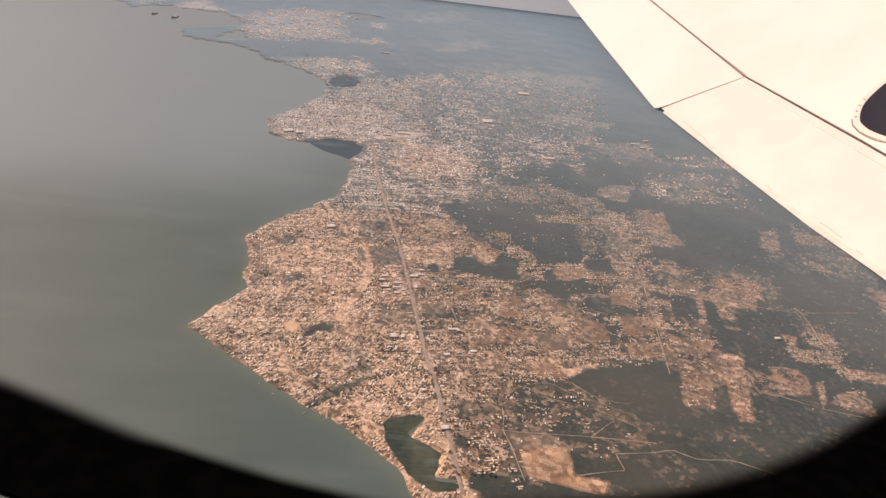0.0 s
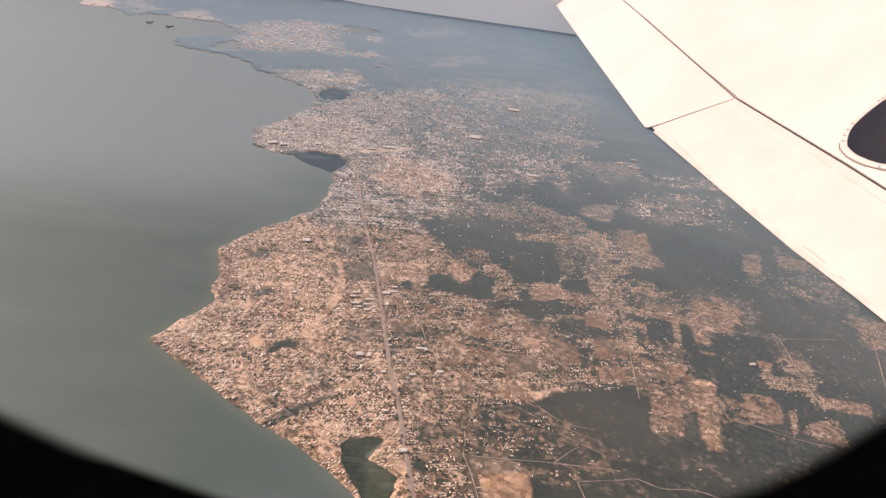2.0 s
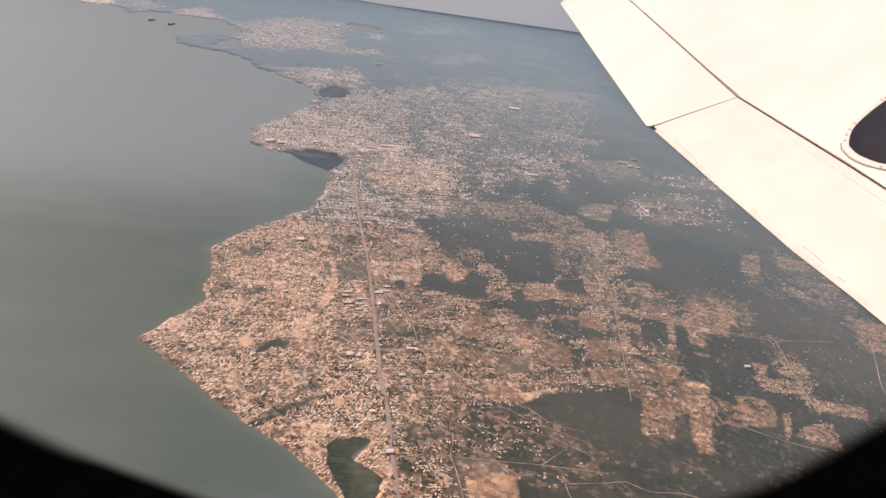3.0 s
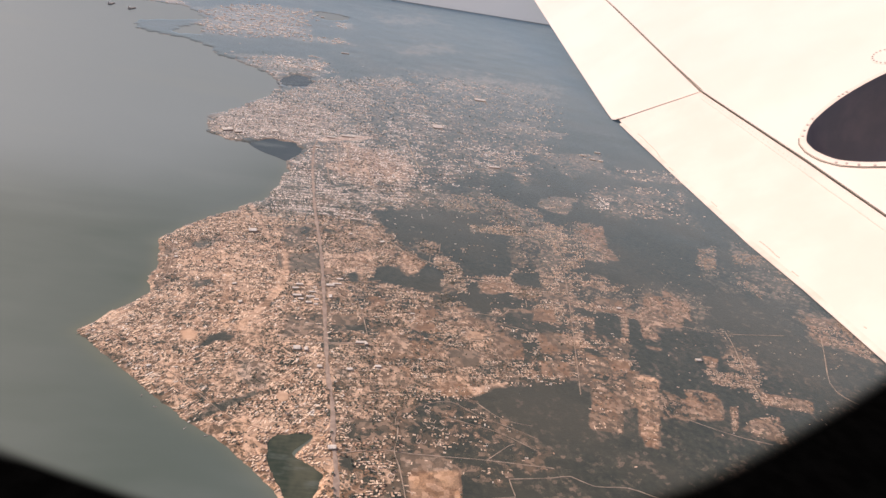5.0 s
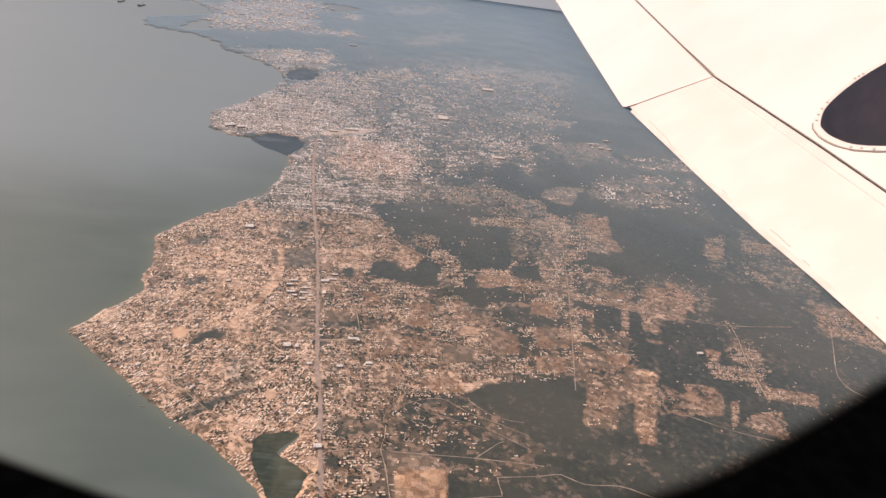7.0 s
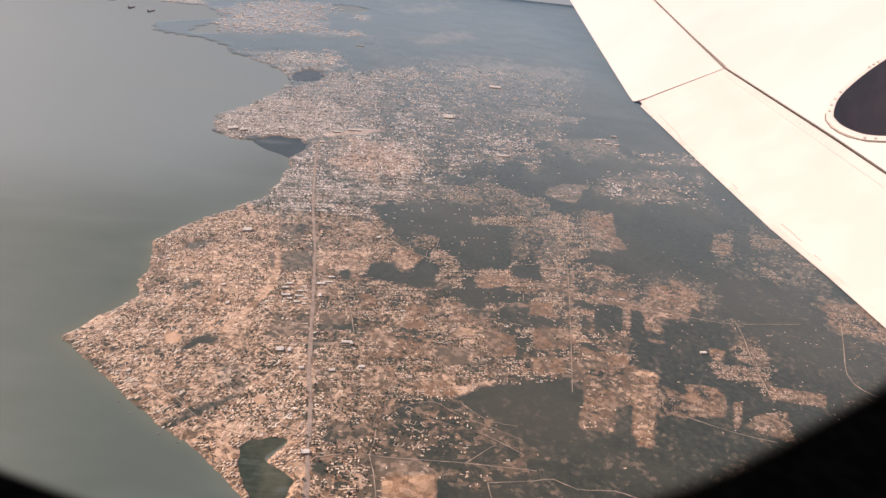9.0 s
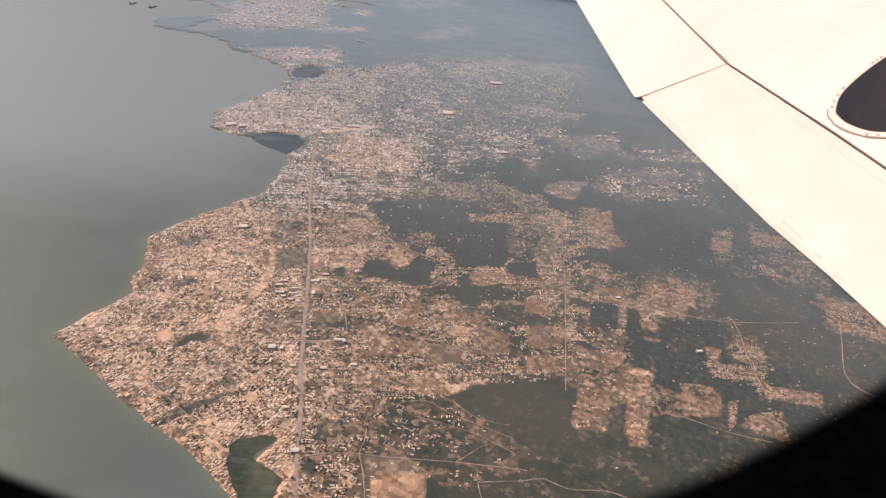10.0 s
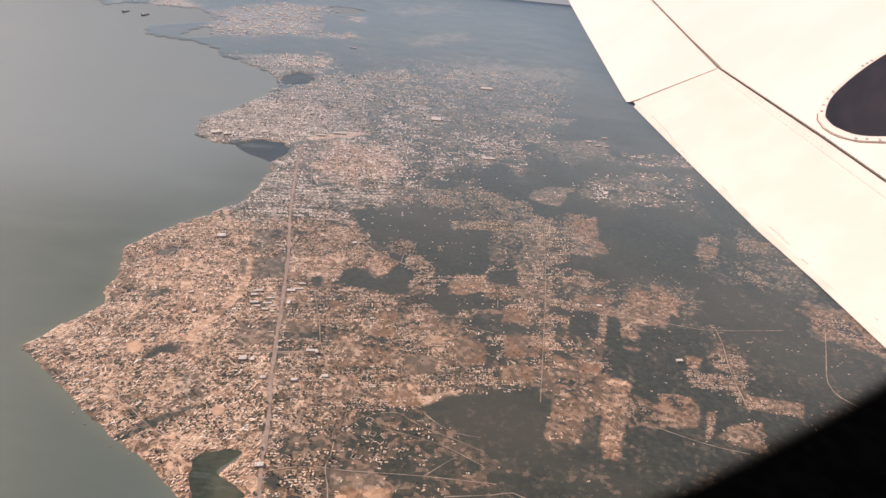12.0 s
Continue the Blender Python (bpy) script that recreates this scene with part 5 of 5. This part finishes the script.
# ---------------------------------------------------------------- the aircraft wing
wing = new("aircraft_wing")
wing.matrix_world = Matrix((
    (0.115707, 0.780282, -0.623542, 564.244),
    (-0.998819, 0.0911494, -0.0712842, 1569.16),
    (0.00120664, 0.627595, 0.785585, 8.03863),
    (0, 0, 0, 1)))
tagged(wing, "cream-white aircraft wing with flap, aileron and dark seams", "wing")
AILERON = [(-1899.8, 222), (-1151.5, 131.5), (-497.5, 51.3), (-50.7, -1.9), (-13.1, -5.4), (3.3, 4.6), (83.9, 172.8), (-105.2, 196.2), (-725, 273.6), (-1323.1, 344)]
FLAP = [(6.9, 4.7), (338.6, -1.3), (601.3, -4.2), (743.6, -0.6), (939.2, 0), (1062, -0.1), (1023.2, 138.1), (731.2, 151.5), (487.1, 161.4), (286.7, 167.2), (85.4, 173.2)]
MAIN = [(-1328.8, 350.9), (-721.6, 276.4), (-104.8, 199), (87.3, 175.9), (287.9, 170.1), (487.1, 164.4), (730.7, 153.5), (1022.9, 141.3), (836.7, 381.8), (434, 738.6), (-85.7, 653.3)]
OVAL = [(433.1, 189.6), (398.7, 220.3), (377.9, 263.5), (365.9, 314.6), (364.3, 369.5), (372.4, 416.6), (395, 461.8), (443.2, 483.6), (513.8, 463.7), (594.5, 405.1), (644.6, 337.9), (646.7, 276.8), (607.8, 234.1), (572.6, 205.6), (532.6, 184.6), (488.3, 178.2), (459.6, 180.6)]


def grown(points, by):
    """An outline moved outwards."""
    n, out = len(points), []
    area = sum(points[i][0] * points[(i + 1) % n][1] - points[(i + 1) % n][0] * points[i][1] for i in range(n))
    for i in range(n):
        along = (Vector(points[(i + 1) % n]) - Vector(points[i - 1])).normalized()
        out.append(tuple(Vector(points[i]) + Vector((along.y, -along.x)) * by * (1 if area > 0 else -1)))
    return out


def plate(name, outlines, z0, z1, material, label="", bevel=1.2, parent=None):
    bm = slab(bmesh.new(), outlines, z0, z1)
    bmesh.ops.recalc_face_normals(bm, faces=bm.faces)
    rim = [e for e in bm.edges if len(e.link_faces) == 2 and all(abs(v.co.z - z1) < 1e-4 for v in e.verts) and e.calc_face_angle(0) > 0.7]
    if bevel and rim:
        bmesh.ops.bevel(bm, geom=rim, offset=bevel, segments=2, affect="EDGES", profile=0.5)
    return part(name, bm, material, parent or wing, label)


def strip(name, line, width, z, material, label="", parent=None):
    """A narrow raised strip along a line on the wing."""
    bm, last = bmesh.new(), None
    for i, p in enumerate(line):
        along = (Vector(line[min(i + 1, len(line) - 1)]) - Vector(line[max(i - 1, 0)])).normalized()
        side = Vector((-along.y, along.x)) * width / 2
        now = [bm.verts.new((*(Vector(p) + side * s), h)) for s, h in ((-1, z - 1), (-1, z), (1, z), (1, z - 1))]
        if last:
            for j in range(3):
                bm.faces.new((last[j], last[j + 1], now[j + 1], now[j]))
        last = now
    return part(name, bm, material, parent or wing, label)


opening = grown(rounded(OVAL, 4), -9)
plate("main_panel", [MAIN, opening], -14, 0, WING, "cream-white painted skin panel")
aileron = plate("aileron", [AILERON], -1.9, -0.6, WING, "cream-white painted aileron")
flap = plate("flap", [FLAP], -1.9, -0.6, FLAP_PAINT, "cream-white flap with grimy trailing edge")
plate("spar", [[(-1290, 345), (-716, 277), (-117, 208), (84, 174), (286, 167), (485, 161), (728, 151), (1018, 138), (1018, 120), (728, 132), (485, 142), (280, 150), (84, 155), (-117, 190), (-716, 262), (-1290, 330)]], -13, -4.0, SEAL, "dark seal in the hinge gap", 0)
strip("hinge_seam", [MAIN[1], MAIN[2]], 1.2, 0.4, SEAL, "thin dark seam of the aileron hinge")
strip("hinge_seam", [MAIN[2], (84.5, 178)], 1.8, 0.4, SEAL, "dark seam of the aileron hinge, worn wide near the corner")
strip("hinge_seam", MAIN[3:8], 1.7, 0.4, SEAL, "dark seam of the flap hinge")
strip("joint_seam", [AILERON[5], (30, 62), (57, 118), AILERON[6]], 0.8, -0.2, SEAM, "brown seam between aileron and flap")
strip("joint_gap", [(1, 1), (8, 9), (14, 20)], 3.6, 0.6, SEAL, "dark gap at the trailing corner")
strip("trailing_edge", [(28.5, 2.2), (352.8, -3.1), (611.1, -5.7), (751.3, -1.9), (941.2, -1.5), (1062, -1.3)], 9.0, -0.45, EDGE_PAINT, "worn pinkish trailing edge strip", flap)
for streak in [[(113.8, 9.2), (143.3, 9.3), (178.3, 6.7)], [(179.4, 7.5), (215.2, 6.5), (248.2, 2.4)], [(615.1, 5.4), (636.6, 6.5), (657.3, 5.8)], [(656.7, 5.2), (669.6, 6)], [(704.9, 3), (721.4, 3.6)], [(463.9, 2.1), (485, 2.2)], [(849.5, 10.1), (854.6, 10.4)], [(297.4, -1.9), (316.5, -0.8)]]:
    strip("grime_streak", streak, 1.5, -0.2, GRIME, "brown grime smear by the trailing edge", flap)
bm = bmesh.new()
bmesh.ops.create_cone(bm, cap_ends=True, segments=8, radius1=1.5, radius2=1.1, depth=0.9)
rivet_mesh = part("rivet", bm, SEAM, flap)
r = random.Random(5)
start, stop = Vector((109.3, 160.4)), Vector((793.1, 131.2))
aside = Vector((-(stop - start).y, (stop - start).x)).normalized()
for k in range(150):
    b = rivet_mesh if k == 0 else rivet_mesh.copy()
    if k:
        scene.collection.objects.link(b)
    double = k % 3 == 0 and k < 90
    p = start.lerp(stop, (k + r.uniform(-0.2, 0.2)) / 150) + aside * ((6.5 if double else 0) + r.uniform(-0.4, 0.4))
    b.location, b.rotation_euler = (*p, -0.3), (0, 0, math.atan2((stop - start).y, (stop - start).x))
    b.scale = (r.uniform(0.5, 1.5), r.uniform(0.35, 0.6), 1)
rim = plate("opening_rim", [grown(opening, 11), opening], -3, 2.6, FLAP_PAINT, "cream-white rim round the oval opening, with few bolts", 1.0)
# A thin brown line all round, darker along one stretch.
plate("rim_gap", [grown(opening, 12.2), grown(opening, 11.2)], -3, 0.4, SEAM, "thin brown line round the rim", 0)
edge = grown(opening, 13)
strip("rim_line", [min(edge, key=lambda q: (Vector(q) - Vector(p)).length) for p in [(423, 191.2), (441.2, 180), (463, 172), (490.9, 167.1), (517.2, 167.7), (546.7, 173.3), (579.8, 189.5), (608.7, 206.4)]], 1.7, 0.8, SEAL, "dark brown line along part of the rim")


def cavity(outline, depth):
    """The dark hollow behind the oval opening."""
    bm, n = bmesh.new(), len(outline)
    c = sum((Vector(p) for p in outline), Vector((0, 0))) / n
    rings = [[bm.verts.new((*(c + (Vector(p) - c) * k), z)) for p in outline] for k, z in ((1.0, 2.4), (0.99, -depth * 0.3), (0.95, -depth * 0.55), (0.85, -depth * 0.78), (0.65, -depth * 0.93), (0.35, -depth))]
    for a, b in zip(rings[:-1], rings[1:]):
        for i in range(n):
            bm.faces.new((a[i], a[(i + 1) % n], b[(i + 1) % n], b[i]))
    bm.faces.new(rings[-1])
    return bm


hollow = part("cavity", cavity(grown(opening, -0.6), 170), BORE, wing, "deep dark hollow behind the oval opening")
for face in hollow.data.polygons:
    face.use_smooth = True
bm = bmesh.new()
bmesh.ops.create_cone(bm, cap_ends=True, segments=10, radius1=2.6, radius2=2.0, depth=1.6)
bolt_mesh = part("bolt", bm, BOLT, rim)
for k, p in enumerate([(391.9, 238.3), (401.5, 222.6), (412.1, 209.6), (425, 198.4), (368.7, 304.1), (368.5, 311.8), (368.2, 319.6), (535.3, 186.6), (550.3, 194.1), (567, 202.9), (586.4, 215.6)]):
    b = bolt_mesh if k == 0 else bolt_mesh.copy()
    if k:
        scene.collection.objects.link(b)
    b.location, b.scale = (*p, 3.0), (1.3, 0.85, 1)
bm = bmesh.new()
cover_ring = [(325 + 33 * math.cos(a * math.tau / 40), 428 + 24 * math.sin(a * math.tau / 40)) for a in range(40)]
access = plate("access_cover", [cover_ring], -1, 0.7, WING, "oval screwed access cover", 0.3)
for k in range(20):
    b = bolt_mesh.copy()
    scene.collection.objects.link(b)
    b.parent = access
    a = k * math.tau / 20
    b.location, b.scale = (325 + 29 * math.cos(a), 428 + 20.5 * math.sin(a), 1.2), (1.0, 0.65, 0.7)

# ---------------------------------------------------------------- the cabin window's frame
INNER = [(-604, 565), (-399, 465), (-305, 430), (-211, 394), (-174, 383), (-117, 367), (-67, 355), (12, 344), (108, 357), (214, 376), (323, 418), (448, 491), (669, 643), (1018, 904)]
OUTER = [(-519, 404), (-388, 359), (-285, 335), (-185, 304), (-90, 283), (-30, 271), (29, 266), (112, 265), (200, 275), (292, 301), (399, 339), (562, 418), (741, 529), (989, 727)]


def open_curve(points, steps=8):
    out = []
    for i in range(len(points) - 1):
        a, b, c, d = (Vector(points[min(max(i + k, 0), len(points) - 1)]) for k in (-1, 0, 1, 2))
        for s in range(steps):
            t = s / steps
            out.append(tuple(0.5 * (2 * b + (c - a) * t + (2 * a - 5 * b + 4 * c - d) * t * t + (3 * b - a - 3 * c + d) * t ** 3)))
    return out + [tuple(points[-1])]


LIP_WIDTH = 24.0
near, far = open_curve(INNER), open_curve(OUTER)
outward = [(Vector(q) - Vector(p)).normalized() for p, q in zip(near, far)]
solid = [tuple(Vector(p) + o * LIP_WIDTH * 0.5) for p, o in zip(near, outward)]
bm = slab(bmesh.new(), [solid + far[::-1]], 0.4, 5.0)
rim_body = tagged(part("window_frame", bm, RUBBER), "black rubber lower rim of an oval cabin window", "window frame", kind="structure")
# Added strip along the rim whose fading alpha imitates lens blur.
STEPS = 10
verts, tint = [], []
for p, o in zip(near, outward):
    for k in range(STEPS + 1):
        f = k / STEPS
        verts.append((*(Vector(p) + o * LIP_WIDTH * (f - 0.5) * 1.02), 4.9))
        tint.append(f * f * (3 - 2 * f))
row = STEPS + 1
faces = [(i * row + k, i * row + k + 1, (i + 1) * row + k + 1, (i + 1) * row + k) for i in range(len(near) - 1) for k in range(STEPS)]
lip = mesh_object("rim_blur", verts, faces, [LIP], smooth=True)
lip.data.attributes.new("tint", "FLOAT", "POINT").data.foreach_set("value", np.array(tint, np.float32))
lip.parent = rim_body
tagged(lip, "fading dark strip added to soften the window rim like lens blur")
